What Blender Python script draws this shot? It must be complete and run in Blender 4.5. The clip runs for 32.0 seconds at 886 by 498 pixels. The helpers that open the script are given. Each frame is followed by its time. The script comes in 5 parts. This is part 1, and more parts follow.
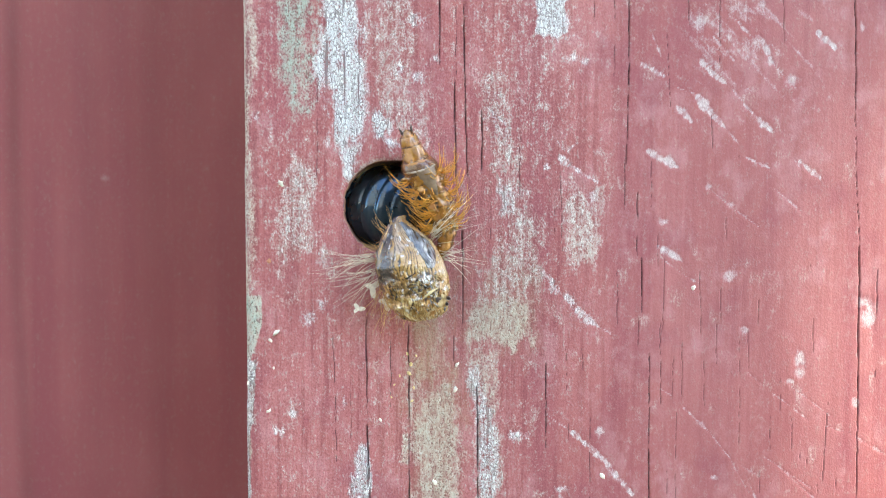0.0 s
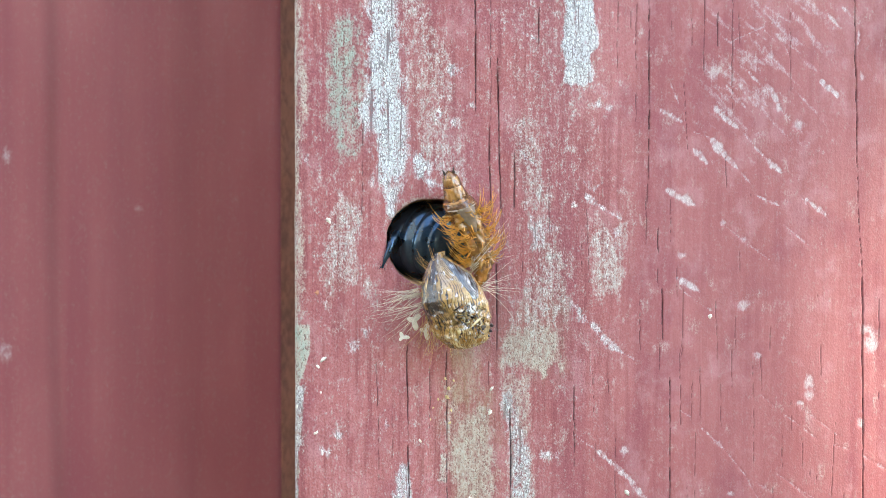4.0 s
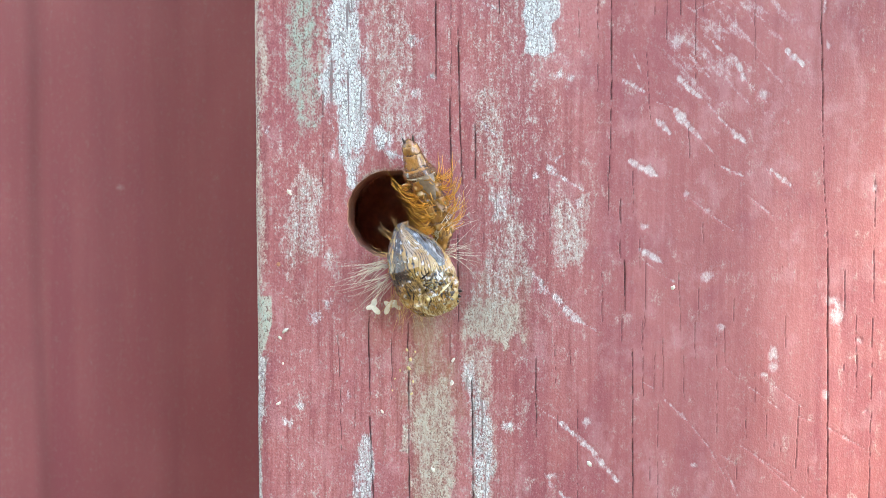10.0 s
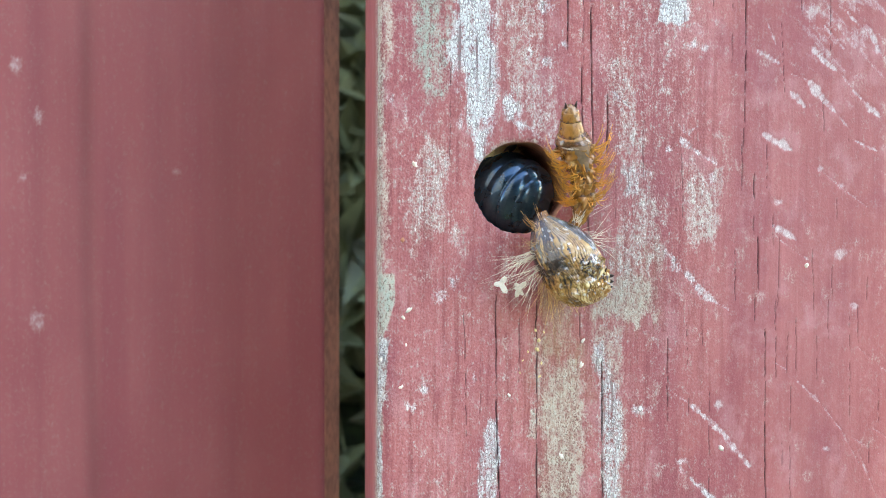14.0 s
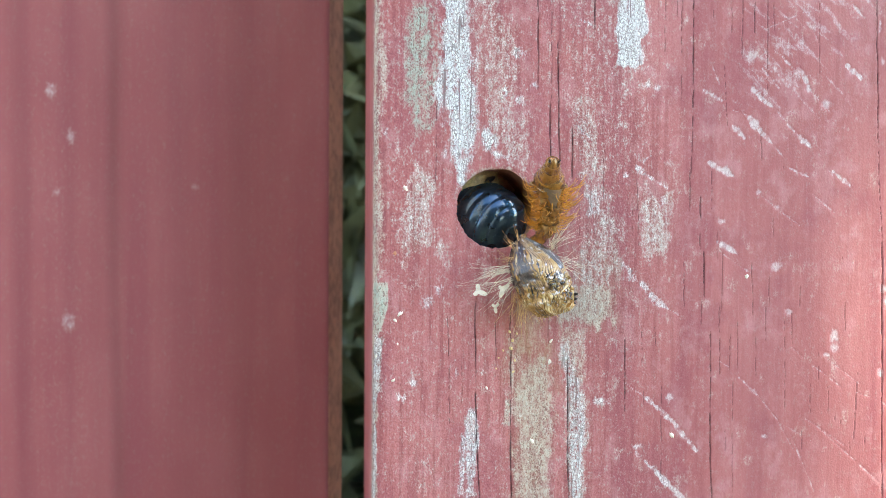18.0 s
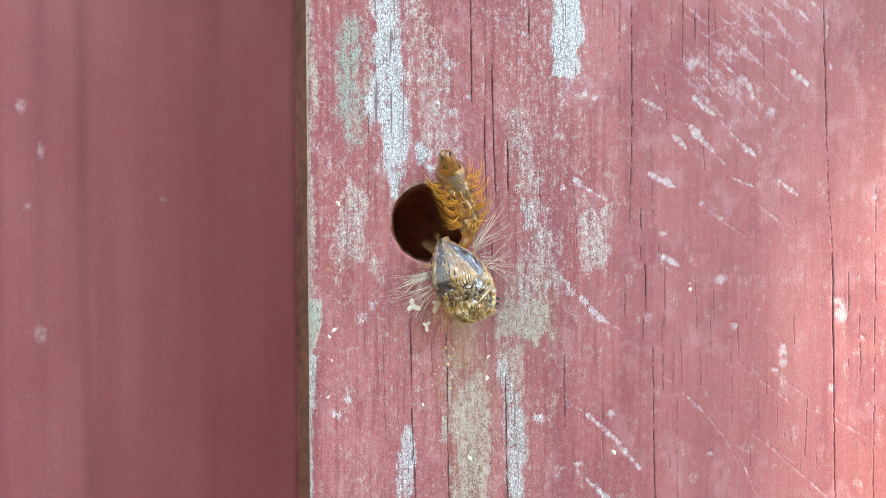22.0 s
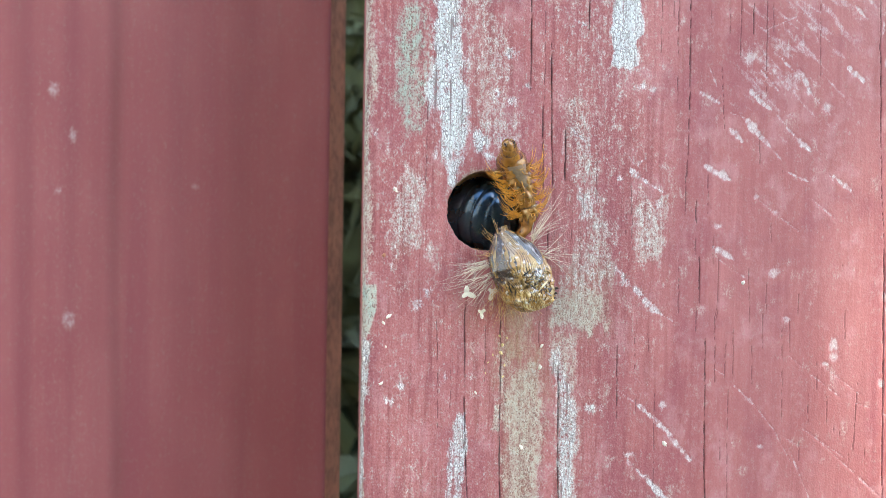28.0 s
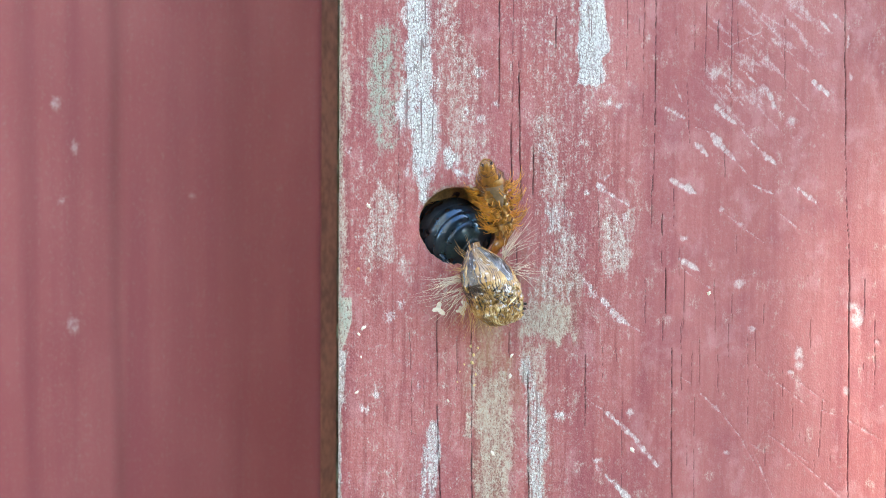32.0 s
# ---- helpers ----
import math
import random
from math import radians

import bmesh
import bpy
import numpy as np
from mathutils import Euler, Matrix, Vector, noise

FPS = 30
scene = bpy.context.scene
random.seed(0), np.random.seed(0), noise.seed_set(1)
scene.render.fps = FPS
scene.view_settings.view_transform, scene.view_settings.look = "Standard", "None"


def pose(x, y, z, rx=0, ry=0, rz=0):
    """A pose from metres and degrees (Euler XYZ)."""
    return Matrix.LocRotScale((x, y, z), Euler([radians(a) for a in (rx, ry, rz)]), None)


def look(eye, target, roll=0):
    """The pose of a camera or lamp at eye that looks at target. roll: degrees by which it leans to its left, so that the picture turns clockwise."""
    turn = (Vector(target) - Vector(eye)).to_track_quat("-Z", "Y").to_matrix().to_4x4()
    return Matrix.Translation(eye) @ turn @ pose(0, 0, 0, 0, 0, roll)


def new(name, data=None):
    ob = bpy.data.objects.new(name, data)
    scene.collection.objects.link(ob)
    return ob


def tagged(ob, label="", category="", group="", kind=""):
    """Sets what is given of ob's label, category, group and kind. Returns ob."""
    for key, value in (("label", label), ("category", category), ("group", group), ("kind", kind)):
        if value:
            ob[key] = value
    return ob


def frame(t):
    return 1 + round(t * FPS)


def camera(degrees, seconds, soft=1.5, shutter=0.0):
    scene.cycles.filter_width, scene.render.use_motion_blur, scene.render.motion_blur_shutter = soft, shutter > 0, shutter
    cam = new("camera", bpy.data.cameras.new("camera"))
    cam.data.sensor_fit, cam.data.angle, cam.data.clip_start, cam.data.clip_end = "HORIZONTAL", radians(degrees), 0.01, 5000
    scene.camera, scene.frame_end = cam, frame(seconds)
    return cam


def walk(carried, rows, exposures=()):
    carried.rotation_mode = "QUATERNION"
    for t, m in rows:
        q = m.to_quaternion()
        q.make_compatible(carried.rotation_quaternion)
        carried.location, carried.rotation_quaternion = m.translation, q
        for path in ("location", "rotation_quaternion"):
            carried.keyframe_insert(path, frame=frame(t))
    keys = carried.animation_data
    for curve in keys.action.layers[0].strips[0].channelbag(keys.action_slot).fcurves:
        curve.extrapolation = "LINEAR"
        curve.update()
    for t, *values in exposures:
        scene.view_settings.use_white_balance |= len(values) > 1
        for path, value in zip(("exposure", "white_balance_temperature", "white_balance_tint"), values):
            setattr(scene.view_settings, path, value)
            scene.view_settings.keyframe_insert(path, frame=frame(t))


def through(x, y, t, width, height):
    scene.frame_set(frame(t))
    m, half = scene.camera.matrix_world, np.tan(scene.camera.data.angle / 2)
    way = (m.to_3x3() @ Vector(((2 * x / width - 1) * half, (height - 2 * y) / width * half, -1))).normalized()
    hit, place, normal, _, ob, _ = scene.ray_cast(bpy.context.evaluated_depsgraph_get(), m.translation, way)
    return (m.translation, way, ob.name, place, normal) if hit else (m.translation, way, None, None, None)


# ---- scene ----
HOLE_Z = 1.2          # height of the nest hole's centre over the ground
MM = 0.001
cam = camera(62.0, 32.0, soft=0.7)
cam.data.dof.use_dof = True
cam.data.dof.focus_distance = 0.109
cam.data.dof.aperture_fstop = 34.0
# seconds, millimetres from the hole's centre (x right, y into the wood, z up), yaw, pitch, roll
PATH = [
    (0, 3.29, -98.23, -0.20, -2.12, -3.09, 0.34),
    (0.5, 0.71, -97.11, -0.60, -3.26, -2.80, 0.47),
    (1, 2.20, -98.93, -0.52, -2.88, -2.53, 0.52),
    (1.5, 1.62, -99.48, -1.85, -2.73, -1.84, 0.41),
    (2, 0.56, -97.98, -0.36, -3.06, -2.75, 0.52),
    (2.5, 0.96, -96.68, -0.82, -3.27, -2.59, 0.43),
    (3, 0.42, -99.28, 0.14, -3.34, -1.82, 0.42),
    (3.5, -2.35, -103.01, 1.15, -2.82, -1.45, 0.37),
    (5.5, -4.03, -107.52, 3.96, -2.79, -2.99, 0.13),
    (6, -0.77, -107.65, 3.84, -2.62, -3.10, 0.05),
    (6.5, -0.52, -105.57, 1.41, -2.64, -2.01, 0.10),
    (7, 1.76, -105.51, 2.72, -2.30, -2.70, 0.02),
    (7.5, 2.61, -106.77, 2.98, -1.90, -2.77, 0.10),
    (8, 5.07, -106.37, 1.74, -1.72, -2.32, -0.03),
    (8.5, 6.18, -105.41, 1.58, -1.47, -2.65, -0.06),
    (9, 5.93, -106.30, 3.56, -2.08, -3.56, 0.05),
    (9.5, 7.00, -106.46, -0.58, -1.34, -2.06, -0.02),
    (10, 3.95, -105.93, -0.29, -1.86, -2.55, 0.13),
    (10.5, 6.17, -108.08, -6.54, -0.07, -2.93, 0.07),
    (11, 3.36, -108.56, -4.20, -0.79, -3.65, 0.20),
    (11.5, 0.26, -105.76, -4.91, -1.35, -2.99, -0.01),
    (12, -5.67, -107.86, -2.82, -2.03, -2.75, 0.01),
    (12.5, -15.17, -109.98, -3.18, -3.12, -2.32, -0.03),
    (13, -13.42, -108.06, -4.20, -2.50, -2.70, 0.13),
    (13.5, -15.47, -102.83, -5.23, -3.29, -2.48, -0.07),
    (14, -17.85, -100.16, -4.95, -4.13, -1.98, 0.27),
    (14.5, -17.39, -102.59, -2.47, -3.82, -1.98, 0.31),
    (15, -15.90, -105.45, -3.73, -3.52, -1.13, 0.27),
    (15.5, -13.97, -105.78, -3.26, -3.52, -1.34, 0.28),
    (17.5, -15.35, -115.43, -2.07, -3.71, -2.30, 0.39),
    (18, -15.88, -116.26, -2.80, -3.62, -1.80, 0.44),
    (18.5, -15.17, -117.62, -1.94, -3.40, -1.72, 0.31),
    (19, -11.43, -116.48, -0.79, -3.12, -2.20, 0.20),
    (19.5, -7.98, -114.85, -1.00, -2.62, -1.98, 0.04),
    (20, -4.18, -115.25, 0.29, -1.84, -2.36, -0.15),
    (20.5, -3.28, -116.26, -0.41, -1.69, -2.00, -0.04),
    (21, -2.88, -115.12, -1.11, -1.78, -1.86, -0.08),
    (21.5, -3.51, -114.62, -0.75, -1.80, -1.89, -0.12),
    (22, -1.19, -115.44, -0.43, -1.50, -1.81, -0.14),
    (22.5, -1.60, -112.66, -1.30, -1.43, -1.77, -0.18),
    (23, -4.82, -113.24, 0.48, -2.51, -1.82, -0.12),
    (23.5, -3.44, -116.89, 1.24, -1.78, -1.82, -0.05),
    (24, -1.43, -113.31, -0.88, -1.85, -0.84, 0.22),
    (24.5, -3.59, -109.10, 0.01, -1.81, -1.21, 0.11),
    (26.5, -3.38, -123.55, 0.83, -0.47, -1.48, 0.86),
    (27, -3.94, -121.20, 0.54, -0.66, -1.40, 0.83),
    (27.5, -11.89, -119.24, 0.17, -1.90, -1.35, 1.07),
    (28, -11.48, -115.08, -2.84, -2.27, -1.61, 1.03),
    (28.5, -8.84, -116.79, -1.84, -1.84, -1.84, 0.64),
    (29, -9.49, -118.04, -0.20, -1.77, -2.04, 0.68),
    (29.5, -8.89, -121.98, 0.90, -1.32, -1.65, 0.64),
    (30, -6.94, -122.50, 0.04, -0.92, -1.79, 0.57),
    (30.5, -6.49, -120.06, 0.19, -1.20, -1.37, 0.59),
    (31, -5.90, -120.33, 2.16, -0.56, -2.05, 0.55),
    (31.5, -3.10, -121.33, 2.25, -0.20, -2.38, 0.35),
    (32, -3.63, -119.25, 1.17, -0.57, -2.39, 0.55),
]
walk(cam, [(t, pose(x * MM, y * MM, HOLE_Z + z * MM, 90 + pitch, 0, yaw) @ pose(0, 0, 0, 0, 0, roll)) for t, x, y, z, yaw, pitch, roll in PATH],
     exposures=[(0.0, 3.12, 6550, 3)])

# ---- light ----
SUN_EL, SUN_AZ = radians(40), radians(75)      # azimuth from straight behind the camera towards its right
to_sun = Vector((math.sin(SUN_AZ) * math.cos(SUN_EL), -math.cos(SUN_AZ) * math.cos(SUN_EL), math.sin(SUN_EL)))
world = bpy.data.worlds.new("sky")
scene.world = world
world.use_nodes = True
wn = world.node_tree.nodes
sky = wn.new("ShaderNodeTexSky")
sky.sky_type = "NISHITA"
sky.sun_disc = False
sky.sun_elevation, sky.sun_rotation = SUN_EL, math.pi - SUN_AZ
world.node_tree.links.new(sky.outputs[0], wn["Background"].inputs[0])
wn["Background"].inputs[1].default_value = 0.15
sun = new("sun", bpy.data.lights.new("sun", "SUN"))
sun.data.energy, sun.data.angle, sun.data.color = 2.2, radians(1.1), (1.0, 0.89, 0.74)
sun.matrix_world = look(Vector((0, 0, 5)) + to_sun * 8, (0, 0, 5))


# ---- small tools ----
def smooth(a, b, x):
    t = np.clip((x - a) / (b - a), 0, 1)
    return t * t * (3 - 2 * t)


def lattice(u, v, seed):
    """Smooth value noise, 0 to 1, over arrays."""
    iu, iv = np.floor(u).astype(np.int64), np.floor(v).astype(np.int64)
    fu, fv = u - iu, v - iv
    fu, fv = fu * fu * (3 - 2 * fu), fv * fv * (3 - 2 * fv)

    def h(a, b):
        k = (a * 374761393 + b * 668265263 + seed * 1442695041) & 0x7FFFFFFF
        k = ((k ^ (k >> 13)) * 1274126177) & 0x7FFFFFFF
        return ((k ^ (k >> 16)) & 0xFFFF) / 65535.0

    top = h(iu, iv) * (1 - fu) + h(iu + 1, iv) * fu
    low = h(iu, iv + 1) * (1 - fu) + h(iu + 1, iv + 1) * fu
    return top * (1 - fv) + low * fv


def fbm(u, v, seed, octaves=4):
    total, amp, norm = 0, 1.0, 0
    for n in range(octaves):
        total, norm = total + amp * lattice(u * 2**n, v * 2**n, seed + 17 * n), norm + amp
        amp *= 0.5
    return total / norm


def part(name, bm, mat, parent=None, label="", shade=True):
    """Links a bmesh as one mesh object, under a thing or part if one is given."""
    me = bpy.data.meshes.new(name)
    bm.to_mesh(me)
    bm.free()
    if shade:
        me.polygons.foreach_set("use_smooth", [True] * len(me.polygons))
    me.materials.append(mat)
    ob = new(name, me)
    if parent:
        ob.parent = parent
    if label:
        tagged(ob, label)
    return ob


def tube(bm, pts, radii, sides=5, cap=True):
    """A tapered tube along points."""
    rings = []
    for n, p in enumerate(pts):
        ahead = (Vector(pts[min(n + 1, len(pts) - 1)]) - Vector(pts[max(n - 1, 0)])).normalized()
        side = ahead.orthogonal().normalized() if not rings else (last - ahead * last.dot(ahead)).normalized()
        last = side
        other = ahead.cross(side)
        rings.append([bm.verts.new(Vector(p) + (side * math.cos(a) + other * math.sin(a)) * radii[n]) for a in (2 * math.pi * k / sides for k in range(sides))])
    for a, b in zip(rings, rings[1:]):
        for k in range(sides):
            bm.faces.new((a[k], a[(k + 1) % sides], b[(k + 1) % sides], b[k]))
    if cap:
        bm.faces.new(rings[0][::-1])
        bm.faces.new(rings[-1])


def bristle(bm, root, way, length, bend, r=0.00006, steps=5):
    """One curved, tapering hair. bend: a vector added towards the tip."""
    way, root = Vector(way).normalized(), Vector(root)
    pts = [root + way * length * s + Vector(bend) * length * s * s for s in (k / steps for k in range(steps + 1))]
    tube(bm, pts, [r * (1 - 0.75 * k / steps) for k in range(steps + 1)], 4)


def sheet_grid(rows):
    """A bmesh of a closed round of rings (lists of points, ring by ring)."""
    bm = bmesh.new()
    vs = [[bm.verts.new(p) for p in row] for row in rows]
    for a, b in zip(vs, vs[1:]):
        for k in range(len(a)):
            bm.faces.new((a[k], a[(k + 1) % len(a)], b[(k + 1) % len(a)], b[k]))
    return bm


# ---- materials ----
def material(name):
    mat = bpy.data.materials.new(name)
    mat.use_nodes = True
    return mat, mat.node_tree, mat.node_tree.nodes["Principled BSDF"]


def node(nt, kind, **values):
    """A shader node: settings by name, inputs as values or as sockets to link."""
    n = nt.nodes.new("ShaderNode" + kind)
    sockets = values.pop("sockets", {})
    if "interpolation_type" in values:
        n.interpolation_type = values["interpolation_type"]
    if "layer_name" in values:
        n.layer_name = values["layer_name"]
    if "feature" in values:
        n.feature = values["feature"]
    for key, value in sockets.items():
        if isinstance(value, bpy.types.NodeSocket):
            nt.links.new(value, n.inputs[key])
        else:
            n.inputs[key].default_value = value
    return n


def mixed(nt, fac, a, b, blend="MIX"):
    n = nt.nodes.new("ShaderNodeMix")
    n.data_type, n.blend_type = "RGBA", blend
    for key, value in ((0, fac), (6, a), (7, b)):
        if isinstance(value, bpy.types.NodeSocket):
            nt.links.new(value, n.inputs[key])
        else:
            n.inputs[key].default_value = value if key == 0 else (*value, 1)
    return n.outputs[2]


def calc(nt, op, a, b=0.0, c=0.0, clamp=False):
    n = nt.nodes.new("ShaderNodeMath")
    n.operation, n.use_clamp = op, clamp
    for key, value in enumerate((a, b, c)):
        if isinstance(value, bpy.types.NodeSocket):
            nt.links.new(value, n.inputs[key])
        else:
            n.inputs[key].default_value = value
    return n.outputs[0]


def ramped(nt, value, lo, hi):
    return node(nt, "MapRange", interpolation_type="SMOOTHSTEP", sockets={0: value, 1: lo, 2: hi}).outputs[0]


def noise_at(nt, scale, stretch=(1, 1, 1), detail=3.0, rough=0.55, seed=0.0):
    """Noise in object space; scale in cells a metre."""
    co = node(nt, "TexCoord").outputs["Object"]
    mp = node(nt, "Mapping", sockets={0: co, 1: (seed, seed * 0.7, -seed), 3: stretch}).outputs[0]
    return node(nt, "TexNoise", sockets={"Vector": mp, "Scale": scale, "Detail": detail, "Roughness": rough}).outputs[0]


def plain(name, colour, rough=0.5, spread=0.25, scale=900, metal=0.0, bump=0.15, coat=0.0, through=0.0, dist=0.0002, dark=None, sheen=None):
    """Colour varied by two noises, with fine relief."""
    mat, nt, bsdf = material(name)
    fine, broad = noise_at(nt, scale), noise_at(nt, scale * 0.17, seed=3.1)
    low = dark or tuple(c * (1 - spread) for c in colour)
    high = tuple(min(1, c * (1 + spread)) for c in colour)
    col = mixed(nt, ramped(nt, calc(nt, "ADD", calc(nt, "MULTIPLY", fine, 0.5), calc(nt, "MULTIPLY", broad, 0.5)), 0.36, 0.64), low, high)
    nt.links.new(col, bsdf.inputs["Base Color"])
    nt.links.new(calc(nt, "MULTIPLY_ADD", broad, 0.3, rough - 0.15, True), bsdf.inputs["Roughness"])
    bsdf.inputs["Metallic"].default_value = metal
    bsdf.inputs["Coat Weight"].default_value = coat
    if sheen:
        bsdf.inputs["Specular Tint"].default_value = (*sheen, 1)
        bsdf.inputs["Specular IOR Level"].default_value = 0.7
        bsdf.inputs["Coat Tint"].default_value = (*sheen, 1)
        bsdf.inputs["Coat IOR"].default_value = 1.5
    bsdf.inputs["Transmission Weight"].default_value = through
    nt.links.new(node(nt, "Bump", sockets={"Strength": bump, "Distance": dist, "Height": fine}).outputs[0], bsdf.inputs["Normal"])
    return mat


def painted_wood(name, worn, grit=1.0, undimmed=1.0):
    """Faded barn-red paint on softwood. worn: the mesh carries wear, dirt and crack masks. grit: how rough the surface
    has weathered. Below 1, the last argument mixes in a deeper red that stands in for dimmer light.
    """
    mat, nt, bsdf = material(name)
    grain = noise_at(nt, 1100, (1, 1, 0.05), 4, 0.6)
    streak = noise_at(nt, 120, (1, 1, 0.05), 3, 0.5, 2.3)
    cloud = noise_at(nt, 45, (1, 1, 0.5), 3, 0.5, 5.1)
    speck = noise_at(nt, 4000, (1, 1, 0.75), 2, 0.6, 7.7)
    speck2 = noise_at(nt, 1300, (1, 1, 0.6), 4, 0.75, 1.7)
    weather = grit
    if worn:
        wear = node(nt, "VertexColor", layer_name="wear")
        dirt = node(nt, "VertexColor", layer_name="dirt")
        w = node(nt, "SeparateColor", sockets={0: wear.outputs[0]})
        d = node(nt, "SeparateColor", sockets={0: dirt.outputs[0]})
        weather = calc(nt, "MULTIPLY", d.outputs[2], grit)
    col = mixed(nt, ramped(nt, cloud, 0.3, 0.7), (0.385, 0.122, 0.124), (0.47, 0.174, 0.172))
    col = mixed(nt, ramped(nt, streak, 0.45, 0.75), col, (0.335, 0.100, 0.112))
    col = mixed(nt, calc(nt, "MULTIPLY", ramped(nt, grain, 0.52, 0.36), calc(nt, "MULTIPLY", weather, 0.5)), col, (0.22, 0.05, 0.05))
    mottle = noise_at(nt, 260, (1, 1, 0.7), 5, 0.65, 9.3)
    smear = noise_at(nt, 90, (1, 1, 0.8), 4, 0.6, 3.9)
    col = mixed(nt, calc(nt, "MULTIPLY", ramped(nt, mottle, 0.50, 0.68), 0.40 if grit > 0.5 else 0.0), col, (0.56, 0.30, 0.31))
    col = mixed(nt, calc(nt, "MULTIPLY", ramped(nt, smear, 0.50, 0.36), 0.45 if grit > 0.5 else 0.15), col, (0.31, 0.085, 0.105))
    # darker red mixed in, in place of less light on the board
    if undimmed < 1:
        col = mixed(nt, 1 - undimmed, col, (0.22, 0.05, 0.062))
    height = calc(nt, "ADD", calc(nt, "MULTIPLY", grain, 0.6), calc(nt, "ADD", calc(nt, "MULTIPLY", speck, 0.7), calc(nt, "MULTIPLY", speck2, 0.5)))
    fine = calc(nt, "ADD", calc(nt, "MULTIPLY", speck, 0.7), calc(nt, "MULTIPLY", speck2, 0.5))
    col = mixed(nt, calc(nt, "MULTIPLY", ramped(nt, fine, 0.60, 0.76), calc(nt, "MULTIPLY", weather, 0.24)), col, (0.58, 0.36, 0.36))
    col = mixed(nt, calc(nt, "MULTIPLY", ramped(nt, fine, 0.57, 0.47), calc(nt, "MULTIPLY", weather, 0.36)), col, (0.17, 0.045, 0.05))
    if worn:
        patchy = calc(nt, "ADD", calc(nt, "MULTIPLY", speck, 0.30), calc(nt, "MULTIPLY", speck2, 0.90))
        ragged = calc(nt, "ADD", calc(nt, "MULTIPLY", calc(nt, "SUBTRACT", patchy, 0.6), 2.3), calc(nt, "MULTIPLY", calc(nt, "SUBTRACT", grain, 0.5), 0.6))
        ragged = calc(nt, "MULTIPLY", ragged, calc(nt, "MULTIPLY_ADD", d.outputs[2], 0.65, 0.35))

        def broken(mask, hard):
            return ramped(nt, calc(nt, "ADD", mask, ragged), 0.5 - hard, 0.5 + hard)

        pits = ramped(nt, calc(nt, "ADD", calc(nt, "MULTIPLY", speck, 0.7), calc(nt, "MULTIPLY", grain, 0.3)), 0.49, 0.405)
        chalk = mixed(nt, ramped(nt, speck2, 0.36, 0.60), (0.68, 0.70, 0.705), (0.87, 0.89, 0.89))
        bare = mixed(nt, ramped(nt, speck2, 0.35, 0.65), (0.44, 0.365, 0.30), (0.64, 0.57, 0.48))
        bare = mixed(nt, calc(nt, "MULTIPLY", pits, 0.8), bare, (0.19, 0.13, 0.115))
        worn_off = calc(nt, "MULTIPLY", broken(w.outputs[2], 0.46), calc(nt, "MULTIPLY_ADD", w.outputs[2], 0.9, 0.30, True))
        col = mixed(nt, worn_off, col, bare)
        algae = mixed(nt, pits, (0.32, 0.46, 0.385), (0.10, 0.17, 0.13))
        col = mixed(nt, calc(nt, "MULTIPLY", broken(w.outputs[1], 0.55), 0.8), col, algae)
        white = calc(nt, "MULTIPLY", broken(w.outputs[0], 0.36), calc(nt, "MULTIPLY_ADD", w.outputs[0], 0.70, 0.44, True))
        white = calc(nt, "MULTIPLY", white, calc(nt, "MULTIPLY_ADD", d.outputs[2], 0.45, 0.55, True))
        place = node(nt, "Mapping", sockets={0: node(nt, "TexCoord").outputs["Object"], 3: (1.3, 1, 0.75)}).outputs[0]
        jolt = node(nt, "TexNoise", sockets={"Vector": place, "Scale": 2600.0, "Detail": 2.0}).outputs[1]
        place = node(nt, "VectorMath", sockets={0: place, 1: mixed(nt, 0.99955, jolt, (0.5, 0.5, 0.5))}).outputs[0]
        crack = node(nt, "TexVoronoi", feature="DISTANCE_TO_EDGE", sockets={"Vector": place, "Scale": 1500.0}).outputs[0]
        fibre = noise_at(nt, 1700, (1, 1, 0.06), 3, 0.6, 4.4)
        lines = calc(nt, "MAXIMUM", calc(nt, "MULTIPLY", ramped(nt, crack, 0.16, 0.0), ramped(nt, speck2, 0.42, 0.58)), ramped(nt, fibre, 0.43, 0.38))
        lines = calc(nt, "MAXIMUM", lines, calc(nt, "MULTIPLY", pits, 0.75))
        lines = calc(nt, "MULTIPLY", lines, calc(nt, "MULTIPLY_ADD", d.outputs[2], 0.9, 0.1, True))
        col = mixed(nt, white, col, mixed(nt, calc(nt, "MULTIPLY", lines, 0.9), chalk, (0.17, 0.13, 0.13)))
        col = mixed(nt, calc(nt, "MULTIPLY", d.outputs[1], 0.8), col, (0.30, 0.195, 0.10))
        # cracks darkened in the colour too, their relief is too shallow to shade
        col = mixed(nt, calc(nt, "MULTIPLY", d.outputs[0], 0.9), col, (0.06, 0.016, 0.02))
        height = calc(nt, "ADD", height, calc(nt, "SUBTRACT", calc(nt, "MULTIPLY", white, calc(nt, "SUBTRACT", 0.6, lines)), calc(nt, "MULTIPLY", calc(nt, "MULTIPLY", worn_off, pits), 0.5)))
    nt.links.new(col, bsdf.inputs["Base Color"])
    bsdf.inputs["Roughness"].default_value = 0.6
    bsdf.inputs["Specular IOR Level"].default_value = 0.4
    nt.links.new(node(nt, "Bump", sockets={"Strength": calc(nt, "MULTIPLY", weather, 0.8), "Distance": 0.00022, "Height": height}).outputs[0], bsdf.inputs["Normal"])
    return mat


